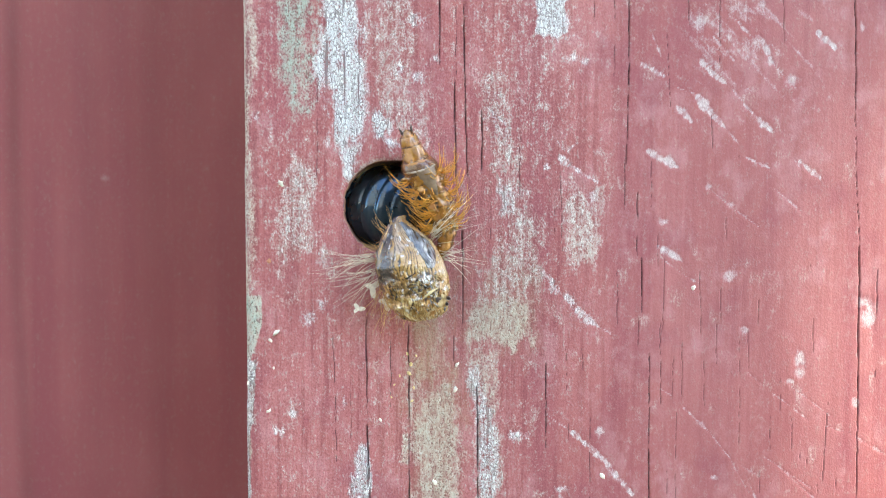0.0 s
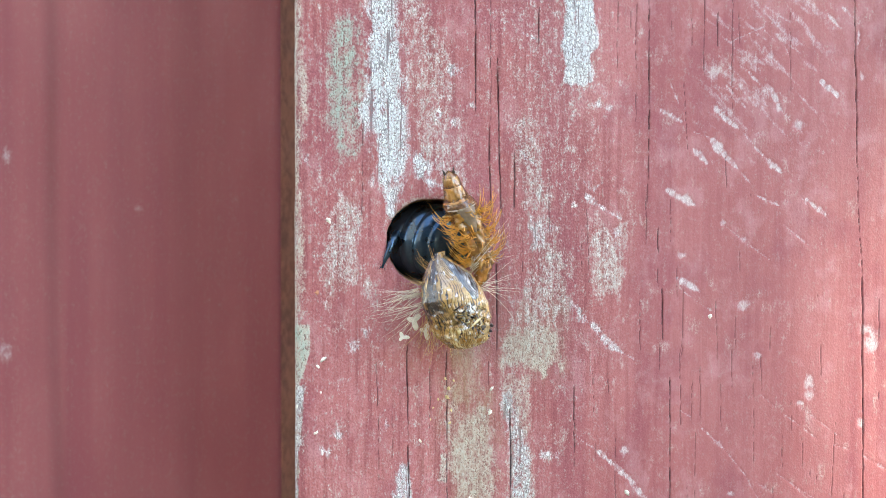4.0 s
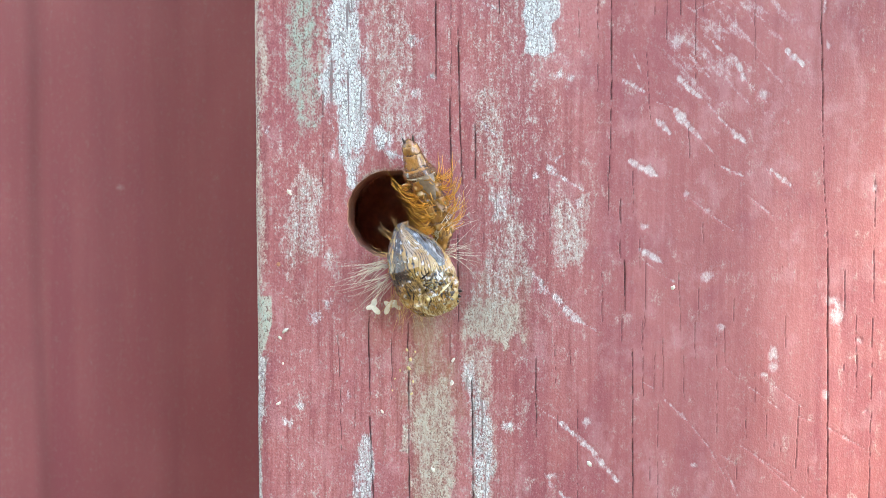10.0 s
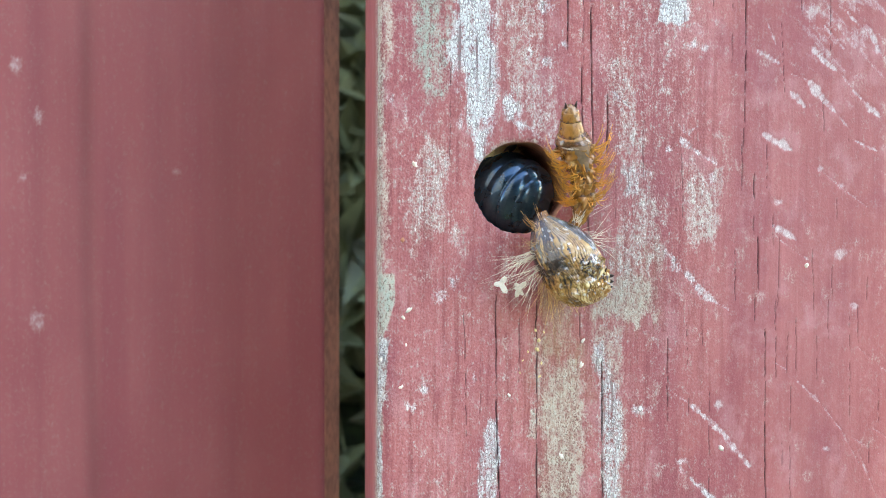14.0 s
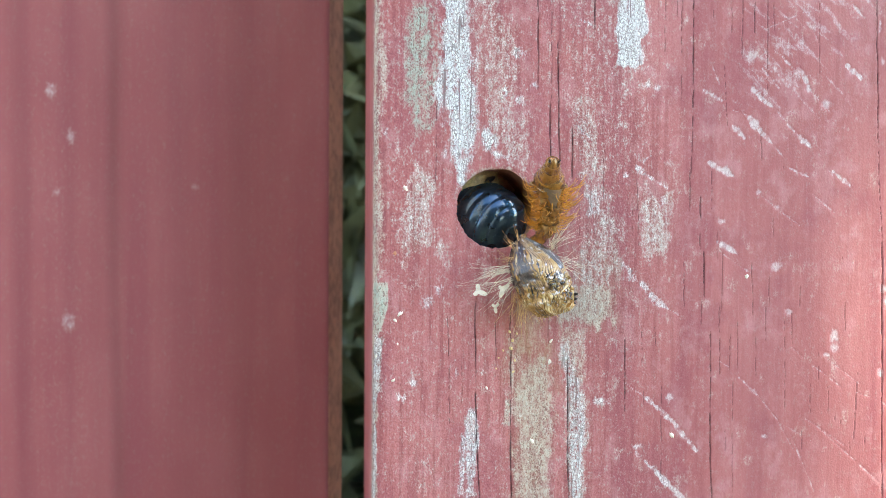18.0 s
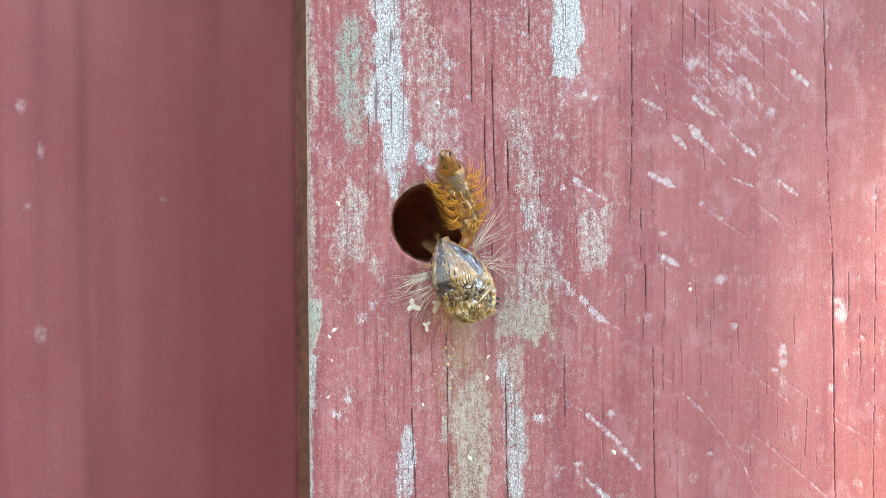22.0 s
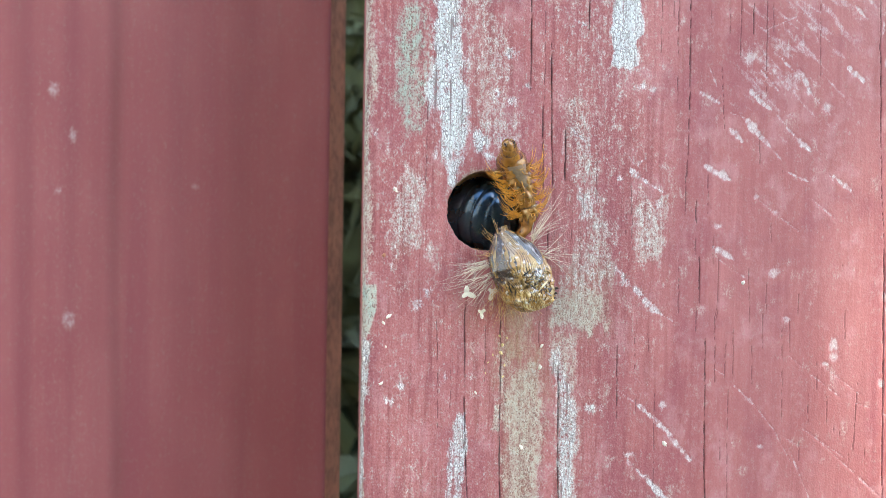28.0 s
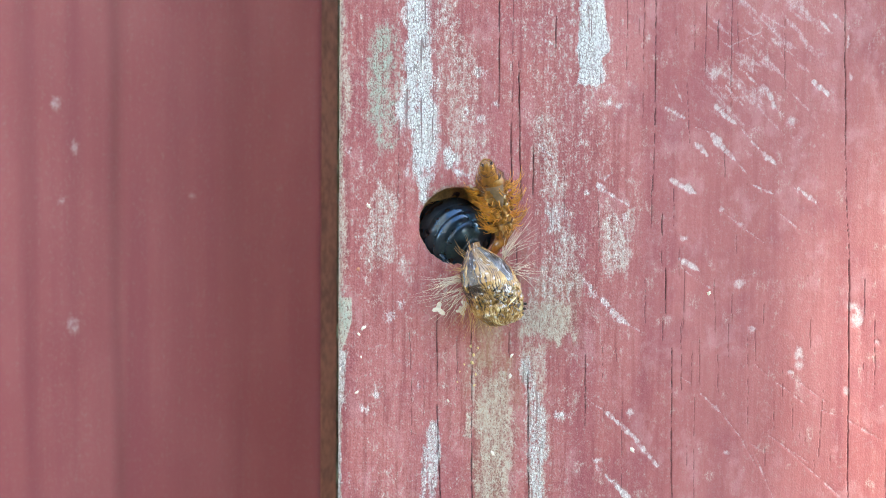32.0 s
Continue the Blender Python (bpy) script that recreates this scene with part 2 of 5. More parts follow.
PAINT_WORN = painted_wood("faded_red_paint", True)
PAINT = painted_wood("red_paint", False)
# the far board's red, darkened to stand in for its dimmer light
PAINT_FAR = painted_wood("dimmed_smooth_red_paint", True, 0.06, 0.48)
RAW_WOOD = plain("weathered_raw_wood", (0.42, 0.19, 0.105), 0.85, 0.3, 400)
TUNNEL_WOOD = plain("chewed_wood", (0.46, 0.22, 0.15), 0.8, 0.25, 700, bump=0.4)
FRESH_WOOD = plain("pale_chewed_wood", (0.74, 0.38, 0.24), 0.8, 0.2, 700, bump=0.4)
GRASS = plain("grass_soil", (0.035, 0.045, 0.018), 0.9, 0.5, 30)
LEAF = plain("leaf", (0.13, 0.125, 0.055), 0.6, 0.4, 6)
SHRUB = plain("shrub_depth", (0.12, 0.115, 0.055), 0.9, 0.4, 5)
# colours of the unseen panels that shape the light
BOUNCE_PALE = plain("pale_bounce_panel", (0.36, 0.335, 0.315), 0.85, 0.1, 20)
BLOCKER_BROWN = plain("brown_blocker", (0.035, 0.03, 0.028), 0.8, 0.2, 20)

# ---- the place ----
def box_part(name, mat, x0, y0, z0, x1, y1, z1, parent=None, bevel=0.0, label=""):
    bm = bmesh.new()
    bmesh.ops.create_cube(bm, size=1, matrix=Matrix.Translation(((x0 + x1) / 2, (y0 + y1) / 2, (z0 + z1) / 2)) @ Matrix.Diagonal((x1 - x0, y1 - y0, z1 - z0, 1)))
    if bevel:
        bmesh.ops.bevel(bm, geom=bm.edges, offset=bevel, segments=3, affect="EDGES")
    return part(name, bm, mat, parent, label, shade=False)


bm = bmesh.new()
bmesh.ops.create_grid(bm, x_segments=40, y_segments=40, size=600)
ground = tagged(part("ground", bm, GRASS), "short green grass on dark soil below the fence", "ground", kind="structure")
# unseen panels added to shape the light: sun blockers at the right, a dark one opposite, a pale reflector at the left
edge_y = -math.cos(SUN_AZ) / math.sin(SUN_AZ) * (0.30 - 0.059)
tagged(box_part("sun_block_pier", BLOCKER_BROWN, 0.26, edge_y - 0.12, -0.05, 0.30, edge_y, 3.0), "unseen brown block that keeps the sun off the board's left", "wall", kind="structure")
tagged(box_part("shrub_sun_block", BLOCKER_BROWN, 1.2, 0.25, -0.05, 1.3, 2.9, 3.2), "unseen brown panel that keeps the sun off the shrub", "wall", kind="structure")
tagged(box_part("sun_block_top", BLOCKER_BROWN, 1.2, -0.35, HOLE_Z + 1.08, 1.3, 0.25, 3.2), "unseen brown panel that cuts off the sun patch at its top", "wall", kind="structure")
# unseen, blocks the low sky and gives the bee dark reflections
tagged(box_part("sky_block_front", BLOCKER_BROWN, -3.2, -2.7, -0.05, 1.2, -2.5, 3.4), "unseen dark panel that blocks the low sky opposite the fence", "wall", kind="structure")
# unseen reflector: dark below, pale above to bounce sunlight onto the far board
tagged(box_part("bounce_block_low", BLOCKER_BROWN, -0.80, -2.5, -0.05, -0.68, -0.25, HOLE_Z + 0.04), "unseen dark lower part of the bounce panel", "wall", kind="structure")
tagged(box_part("bounce_panel", BOUNCE_PALE, -0.80, -2.5, HOLE_Z + 0.04, -0.70, -0.25, 2.8), "unseen pale grey panel that bounces sunlight onto the far board", "wall", kind="structure")

# Cracks along the grain: x and z of the top, x and z of the foot, in millimetres from the hole.
DEEP_CRACKS = [
    (6.1, 40, 6.4, 17.0), (8.3, 17.0, 8.6, 2.9), (9.4, 27.3, 10.1, 3.6), (12.0, 13.5, 12.0, 4.4), (31.2, 46, 31.6, 15.8), (31.6, 15.8, 31.4, 5.3),
    (61.3, 46, 62.9, 5.5), (62.9, 5.5, 63.8, -4.4), (63.8, -4.4, 64.9, -54), (-3.3, -14.5, -3.2, -28.7), (-3.2, -28.7, -2.1, -54),
    (2.3, -12.5, 2.8, -54), (11.6, -23.4, 12.2, -54), (20.9, -19.9, 21.1, -32.9), (35.1, -19.3, 35.3, -32.4), (35.3, -32.4, 35.9, -54),
    (15.3, 34.0, 15.3, 27.7), (41.4, 34.3, 41.4, 28.0), (9.5, -2.4, 9.6, -15.9), (33.0, 2.9, 33.2, -6.8), (33.8, -6.1, 33.9, -14.4),
]
FINE_CRACKS = [
    (-9.7, 19.7, -9.8, 3.0), (8.4, 40, 8.5, 17.0), (18.1, 17.2, 18.1, 13.9), (17.0, 10.4, 17.1, 1.3), (29.4, 46, 29.6, 17.2), (26.7, 40, 26.8, 24.6),
    (39.4, 40, 39.5, 21.8), (43.5, 38, 43.7, 18.9), (42.9, 12.9, 43.1, 7.4), (36.5, 24.2, 37.3, 13.3), (-7.7, -16.8, -7.2, -35.0), (8.4, -16.1, 8.5, -22.2),
    (0.0, -17.6, 0.0, -27.2), (23.7, -18.6, 23.8, -25.0), (25.9, -18.6, 26.0, -22.1), (27.1, -28.2, 27.4, -50), (36.5, -14.5, 36.8, -27.3), (33.5, -14.5, 33.6, -18.9),
    (13.3, 2.1, 13.3, -4.6), (21.8, 2.2, 21.9, -5.0), (22.5, 5.2, 23.0, -6.1), (31.2, 6.8, 31.3, -0.4), (30.4, -7.0, 30.6, -15.9), (34.8, 6.8, 35.0, -0.7),
]
FAR_CRACKS = [
    (36.0, -2.3, 36.0, -8.6), (66.3, -7.5, 66.5, -14.5), (57.7, -14.5, 57.9, -20.8), (47.5, -17.6, 47.9, -33.8), (39.6, -17.4, 39.7, -26.6), (39.0, -27.4, 39.2, -50),
    (44.2, -14.5, 44.4, -21.5), (42.6, -20.3, 42.8, -27.3), (53.3, -22.9, 53.5, -29.0), (55.1, -28.4, 55.2, -33.3), (60.1, -26.1, 59.7, -38.1), (41.6, -7.6, 42.2, -17.6),
    (44.6, -9.9, 44.8, -16.1), (36.9, -6.4, 36.8, -17.6), (45.1, 0.0, 45.3, -5.1), (49.9, -11.5, 50.0, -16.1), (70.5, 6, 71, -46), (74, 30, 74.3, -12),
]
SHORT_CRACKS = [
    (28.6, 34.2, 28.7, 29.8), (34.6, 33.2, 34.7, 27.9), (37.7, 32.3, 37.8, 28), (37.6, 34.3, 37.7, 28.3), (44.3, 34.4, 44.7, 28.7), (52.1, 34.5, 52.4, 22),
    (38.4, -19.1, 38.5, -26.1), (48.7, -16, 48.9, -22.4), (52.1, -28.1, 52.2, -33.4), (56.4, -32.8, 56.5, -36.3), (57.4, -32.8, 57.4, -36), (37.8, -34.6, 38, -39.6),
    (58.9, -37.1, 59.1, -40), (61.6, -36.8, 61.7, -39.3), (50.8, -35.5, 51, -39.8), (68.2, -14.4, 68.6, -26.5), (69.6, -31.5, 69.7, -33.7), (66.5, -20.8, 66.6, -24),
    (67.2, -22.9, 67.2, -25), (24.1, -28.4, 24.2, -31.9), (38.3, -20.5, 38.4, -26.8), (-5.4, -24.6, -5.4, -31.9), (46.7, 7.7, 46.8, 4.2), (57, -6.8, 57.1, -8.9),
]
# Scratches through the paint: start, end, half width.
SCRATCHES_A = [
    (18.3, -7.1, 21.6, -9.8, 0.36), (21.6, -10.6, 24.4, -12.7, 0.39), (24.4, -13.2, 27.5, -15.6, 0.33), (27.5, -15.6, 29.8, -17, 0.21), (21.2, -28, 24.4, -30.3, 0.13), (24.8, -30.5, 29.2, -34.5, 0.31),
    (29.2, -34.5, 33.1, -39.2, 0.26), (22.5, 6.9, 24.5, 5.4, 0.31), (24.5, 5.4, 28, 3.3, 0.26), (22.1, 9, 23, 7.6, 0.18), (23.5, 7.6, 24.8, 8.8, 0.26), (34.2, 7.8, 38.4, 5.7, 0.36),
    (35.9, -4.9, 39.3, -7, 0.31), (40.1, -27.2, 43.5, -30.4, 0.23), (43.5, -30.4, 46.5, -34, 0.18), (46.5, -34, 49.5, -39.3, 0.1), (47.9, -35.1, 53, -38.1, 0.13), (48.7, -22.2, 51.1, -24.2, 0.08),
]
SCRATCHES_B = [
    (52.3, -25.2, 54.5, -26.7, 0.15), (54.5, -26.7, 57.8, -29.2, 0.08), (54.6, -24, 60.7, -28.5, 0.13), (59.3, -29.6, 63.1, -30.7, 0.13), (63.1, -30.7, 70.8, -35.1, 0.08), (51.5, -34.1, 58.1, -38.5, 0.1),
    (36.7, -24.5, 38.3, -25.4, 0.1), (42.5, 3, 45.5, 0.6, 0.1), (45.9, 0.3, 49.7, -2.3, 0.13), (37.1, -7.1, 40, -9.2, 0.1), (40, -9.2, 43, -10.7, 0.15), (47.7, 7, 51, 5.6, 0.21),
    (36.2, 7.1, 38.3, 5.7, 0.26), (55.2, 6.5, 58, 4.3, 0.23), (51.6, 2.9, 55.6, -0.2, 0.1), (54.4, 6.7, 55.3, 5.6, 0.15), (41, 20.1, 42.4, 18.4, 0.31), (42.4, 18.4, 44.8, 16.7, 0.23),
]
SCRATCHES_C = [
    (47.2, 14, 49, 12.5, 0.21), (49, 12.5, 51.2, 10.4, 0.26), (40.9, 15, 42.8, 12.8, 0.36), (42.8, 12.8, 44.6, 11.1, 0.26), (44.6, 11.1, 46.6, 8.8, 0.15), (38.1, 13.7, 40.2, 11.6, 0.31),
    (57.1, 23.7, 59.5, 21.7, 0.26), (57.8, 33.5, 59.7, 31.5, 0.23), (59.9, 34.6, 61.4, 33.1, 0.18), (46.2, 24.7, 48.2, 22.8, 0.23), (42.8, 23, 45.6, 19.9, 0.18), (49, 23.2, 51.2, 19.3, 0.23),
    (51, 29.4, 52.8, 26.4, 0.1), (43.7, 29.4, 50.2, 32.4, 0.1), (44.5, 26, 46.6, 24.7, 0.15), (51.2, 19.3, 54.5, 16.1, 0.1), (38.1, 16.2, 41.2, 15.2, 0.1), (45.4, 16.2, 47.5, 13.9, 0.08),
]
SCRATCHES_D = [
    (32.8, 19.7, 34.3, 18.7, 0.28), (34.3, 18.7, 36.2, 17.7, 0.26), (34.6, 23.2, 35.9, 20.2, 0.15), (12.9, 30.1, 15.2, 29, 0.18), (12.5, 13.5, 15.6, 10.7, 0.21), (13.5, 13, 13.9, 10.7, 0.26),
    (22.1, 10, 23.1, 8, 0.15), (23.2, -39.5, 31.6, -47.6, 0.26), (48.9, -36.5, 53.1, -46.1, 0.1), (52.3, -34.4, 66.5, -46.8, 0.1),
]
SCRATCHES = SCRATCHES_A + SCRATCHES_B + SCRATCHES_C + SCRATCHES_D
# Spots of lost paint: x, z, half width, half height.
SPOTS_HIGH = [
    (23.9, 20, 0.61, 0.61), (25.8, 19.5, 0.54, 0.48), (41, 24.8, 1.53, 1.29), (49.1, 27.3, 0.68, 0.68), (50.7, 19.8, 0.51, 0.48), (62.4, 30.1, 0.27, 1.22), (63, 24.4, 0.48, 0.82),
    (53.4, 17.3, 0.85, 0.75), (42.5, 3, 0.48, 0.41), (45.8, 0.6, 0.61, 0.54), (46.1, -9.1, 0.92, 1.09), (64.9, -12.5, 1.22, 0.88), (65.5, -14.6, 0.95, 1.36), (70.4, 3.9, 0.4, 0.8),
    (55.9, -20.5, 0.75, 0.95), (56, -22.4, 0.75, 0.85), (54.6, -23.5, 0.82, 0.41), (64, -26.5, 0.48, 0.82), (44.4, -36.9, 0.54, 0.48), (68.8, -18.5, 0.48, 0.48), (28.3, -30.4, 0.75, 0.75),
]
SPOTS_LOW = [
    (17.1, -30.8, 1.63, 0.68), (23.4, -38.3, 0.95, 0.48), (27.2, 1.7, 1.02, 0.95), (20.8, 5.5, 0.54, 0.54), (36.8, -1.7, 0.61, 0.48), (-12.9, -27.5, 0.61, 0.68), (-15.1, -30.1, 0.88, 0.68),
    (-9.1, -12.9, 0.82, 0.95), (-10.9, -14.7, 0.82, 0.95), (-6.2, -26.3, 0.34, 0.75), (1, 18.3, 0.48, 0.82), (2.7, 24.6, 1.29, 1.02), (5.7, 19.6, 0.61, 0.48), (3.4, 17.1, 0.75, 0.68),
    (-0.7, 10.6, 1.02, 1.16), (-17.8, 11.7, 0.41, 0.54), (70.1, -29, 0.34, 0.34), (48.2, -16.4, 0.68, 0.54),
]
SPOTS = SPOTS_HIGH + SPOTS_LOW
# Worn areas: what shows, how far, how soft its border is; then height, left and right border from the top down.
WORN = [
    ("white", 0.80, 1.2, [(46, -9.3, -5.0), (33.6, -9.2, -5.4), (30.4, -8.9, -5.2), (28.7, -8.9, -4.7), (27.1, -8.6, -4.6), (25.5, -8.5, -4.3), (22.8, -8.4, -3.9), (20.5, -8.4, -4.6), (18.9, -9, -3.3), (15.2, -8.7, -3), (12.3, -8.5, -2.8), (9.3, -8.4, -4), (7.6, -8.2, -4.5)]),
    ("white", 0.82, 0.9, [(13, -2.5, -1.5), (11.3, -2.8, -0.3), (9.3, -2.5, -0.5), (8.1, -1.7, 1)]),
    ("white", 0.8, 0.8, [(8.6, -7.3, -3.6), (7.1, -7, -4.6), (5.5, -6.7, -5.1), (4, -6.5, -5.4)]),
    ("white", 0.90, 0.5, [(46, 19.1, 22.8), (34, 19, 23.1), (30.7, 18.8, 23.5), (28.4, 18.4, 23.6), (26.9, 19.2, 22.3), (25.4, 19.6, 22.7), (23.3, 19.1, 23), (22.4, 20.3, 21.6)]),
    ("green", 0.62, 2.0, [(31.6, -12.9, -10.5), (29.7, -14.2, -10.1), (25.4, -14.5, -9.9), (20.5, -14.4, -10), (17.2, -14, -10.1), (13.9, -13, -10.3), (11.2, -12.2, -10.7)]),
    ("bare", 0.50, 2.2, [(31.6, -12.9, -10.5), (29.7, -14.2, -10.1), (25.4, -14.5, -9.9), (20.5, -14.4, -10), (17.2, -14, -10.1), (13.9, -13, -10.3), (11.2, -12.2, -10.7)]),
    ("bare", 0.46, 2.4, [(46, -4.9, -0.6), (33.7, -4.9, -0.6), (28.8, -4.5, 0), (23.9, -4, 1.4), (20.6, -3.6, 2.4), (17.3, -3, 3.4), (14, -2.8, 4), (10.6, -2, 4), (8.6, -0.7, 3.7)]),
    ("speck", 0.40, 2.2, [(46, -4.9, -0.6), (33.7, -4.9, -0.6), (28.8, -4.5, 0), (23.9, -4, 1.4), (20.6, -3.6, 2.4), (17.3, -3, 3.4), (14, -2.8, 4), (10.6, -2, 4), (8.6, -0.7, 3.7)]),
    ("bare", 0.6, 0.6, [(46, -19.9, -18.1), (28.7, -19.9, -18.3), (24, -19.9, -17.9), (21.6, -19.9, -17), (18, -19.9, -17.3), (15.1, -19.9, -18.2), (7.1, -19.9, -18.2), (-0.3, -19.9, -18.2), (-10.1, -19.9, -18.3)]),
    ("green", 0.85, 0.25, [(-12, -19.9, -17.3), (-13.9, -19.9, -17.2), (-16, -19.9, -17.3), (-17.6, -19.9, -17.8), (-19.7, -19.9, -18.2)]),
    ("bare", 0.9, 0.2, [(-12, -19.9, -17.3), (-13.9, -19.9, -17.2), (-16, -19.9, -17.3), (-17.6, -19.9, -17.8), (-19.7, -19.9, -18.2)]),
    ("white", 0.62, 0.25, [(-20.3, -19.9, -17.9), (-23.5, -19.9, -18), (-28.5, -19.9, -18.1), (-30.6, -19.9, -18.8), (-54, -19.9, -19)]),
    ("bare", 0.85, 0.25, [(-20.3, -19.9, -17.9), (-23.5, -19.9, -18), (-28.5, -19.9, -18.1), (-30.6, -19.9, -18.8), (-54, -19.9, -19)]),
    ("bare", 0.76, 1.1, [(-12.2, 12, 19), (-13, 11.1, 19.3), (-14, 10, 19.4), (-15.4, 10.2, 19.5), (-16.8, 9.9, 19.3), (-17.7, 9.8, 19.1), (-18.9, 9.5, 14.5)]),
    ("bare", 0.76, 0.35, [(-17.2, 16.1, 17), (-19.4, 16.4, 16.9)]),
    ("bare", 0.76, 0.35, [(-17.2, 18.2, 19.6), (-18.9, 18.8, 19.3)]),
    ("bare", 0.60, 0.9, [(-18.5, 9.6, 14.5), (-20.6, 9.9, 14.5), (-22.3, 10.3, 14.7), (-23.7, 10.6, 14.9), (-26.2, 11.2, 15), (-31.1, 11.6, 14.9), (-54, 12, 15.1)]),
    ("white", 0.60, 0.7, [(-21.6, 10.3, 11.4), (-23.7, 10.4, 12.4), (-26.2, 11, 13.4), (-28.6, 11.7, 14.5), (-34.6, 12, 14.4), (-54, 12.1, 14.6)]),
    ("bare", 0.72, 1.5, [(-24.5, 5.8, 7.6), (-26.4, 3.9, 8.5), (-29.9, 2.9, 8.6), (-32.7, 2.7, 8.6), (-36.2, 3.5, 8.7), (-54, 3.7, 8.9)]),
    ("bare", 0.5, 1.4, [(-18.1, 2, 4.8), (-20.9, 1.3, 5.1), (-25, 1.3, 4.9), (-29.2, 2.4, 4.1)]),
    ("white", 0.66, 0.4, [(-32.2, -4, -3.1), (-34.3, -4.6, -2.8), (-36.8, -4.5, -2.9), (-46, -4.3, -3.3)]),
    ("white", 0.6, 0.35, [(-36.1, -5.3, -4.7), (-46, -5.9, -4.9)]),
    ("bare", 0.8, 0.4, [(-30.4, 1.6, 2.3), (-34.8, 1.4, 2.4)]),
    ("speck", 0.46, 2.0, [(9.9, 13.6, 17.1), (5.6, 13.6, 17.3), (2.8, 14.1, 18.2), (0.8, 13.9, 19.1), (-3.3, 13.8, 20.7), (-7.4, 14, 20.2), (-9.4, 13, 19.9), (-11.5, 12.3, 19.5)]),
    ("white", 0.56, 1.2, [(3.7, 14.6, 16), (2.3, 14.3, 18.2), (1, 14.4, 17.7), (-1.6, 14.4, 16.7)]),
    ("speck", 0.52, 1.5, [(3, 23.5, 28.2), (1.1, 22.5, 28.1), (-0.6, 22.7, 27.9), (-3.3, 23.6, 27.6), (-7.1, 24, 27.1)]),
    ("speck", 0.42, 1.8, [(18, 10.5, 15.5), (14, 11.8, 15.9), (10, 12.9, 15.9), (8, 13.2, 16.6)]),
    ("speck", 0.46, 1.5, [(7.7, -13.8, -10), (3, -14.6, -9.2), (-1.9, -14.6, -10), (-5.2, -14.3, -8.7), (-7.3, -13.9, -8.6)]),
    ("speck", 0.20, 3.0, [(46, 11.9, 18.5), (24.3, 11.1, 26.9), (17.8, 10.3, 26.9), (9.6, 12, 25.4)]),
]


def worn_front(x, z):
    """Relief (metres into the wood) and the masks of a board's front at x, z in millimetres."""
    waver = (fbm(x * 0 + 3, z * 0.22, 5) - 0.5) * 0.5
    deep = 0.10 * (0.25 + 0.75 * smooth(55, 30, x)) * (fbm(x / 0.9, z / 22, 11, 3) - 0.5) + 0.35 * (fbm(x / 9, z / 60, 12, 2) - 0.5)
    edge_noise = fbm(x / 1.1, z / 2.2, 21, 4) - 0.5
    broad = fbm(x / 2.6, z / 9.0, 23, 3)
    chalk, bare, green, stain, gap = (np.zeros_like(x) for _ in range(5))

    def area(x0, z1, x1, z0, soft):
        return banded([(z1, x0, x1), (z0, x0, x1)], soft)

    def banded(rows, soft, grow=0.1):
        zs = [-row[0] for row in rows]
        left, right = (np.interp(-z, zs, [row[k] for row in rows]) for k in (1, 2))
        n = edge_noise * 2.0 * soft + (broad - 0.5) * 2.4 * soft
        return smooth(-(1 + grow) * soft, (1 - grow) * soft, np.minimum(np.minimum(x - left, right - x), np.minimum(z - rows[-1][0], rows[0][0] - z) * 0.7) + n)

    for kind, s, soft, rows in WORN:
        m = s * banded(rows, soft, 0.35 if kind == "white" else 0.1)
        if kind == "white":
            chalk = np.maximum(chalk, m)
        elif kind == "bare":
            bare = np.maximum(bare, m)
        elif kind == "green":
            green = np.maximum(green, m * (0.35 + 0.65 * smooth(0.35, 0.6, fbm(x / 2.2, z / 3, 31))))
        else:
            chalk, bare = np.maximum(chalk, 0.80 * m), np.maximum(bare, m * 1.14)
    stain = np.maximum(0.8 * area(2.6, -11, 8.2, -23, 1.6), 0.35 * area(1.5, -8, 10, -28, 3.0)) * (0.1 + 1.2 * fbm(x / 0.5, z / 4, 37))
    bare = np.maximum(bare, 0.42 * area(2.6, -11, 8.2, -24, 1.6))
    stain = np.maximum(stain, (0.05 + 0.28 * fbm(x / 1.2, z / 14, 39)) * np.maximum(area(2.6, -24, 8.6, -60, 1.5), area(8.5, -10, 20, -19, 2.0)))
    return waver, deep, chalk, bare, green, stain, gap, edge_noise


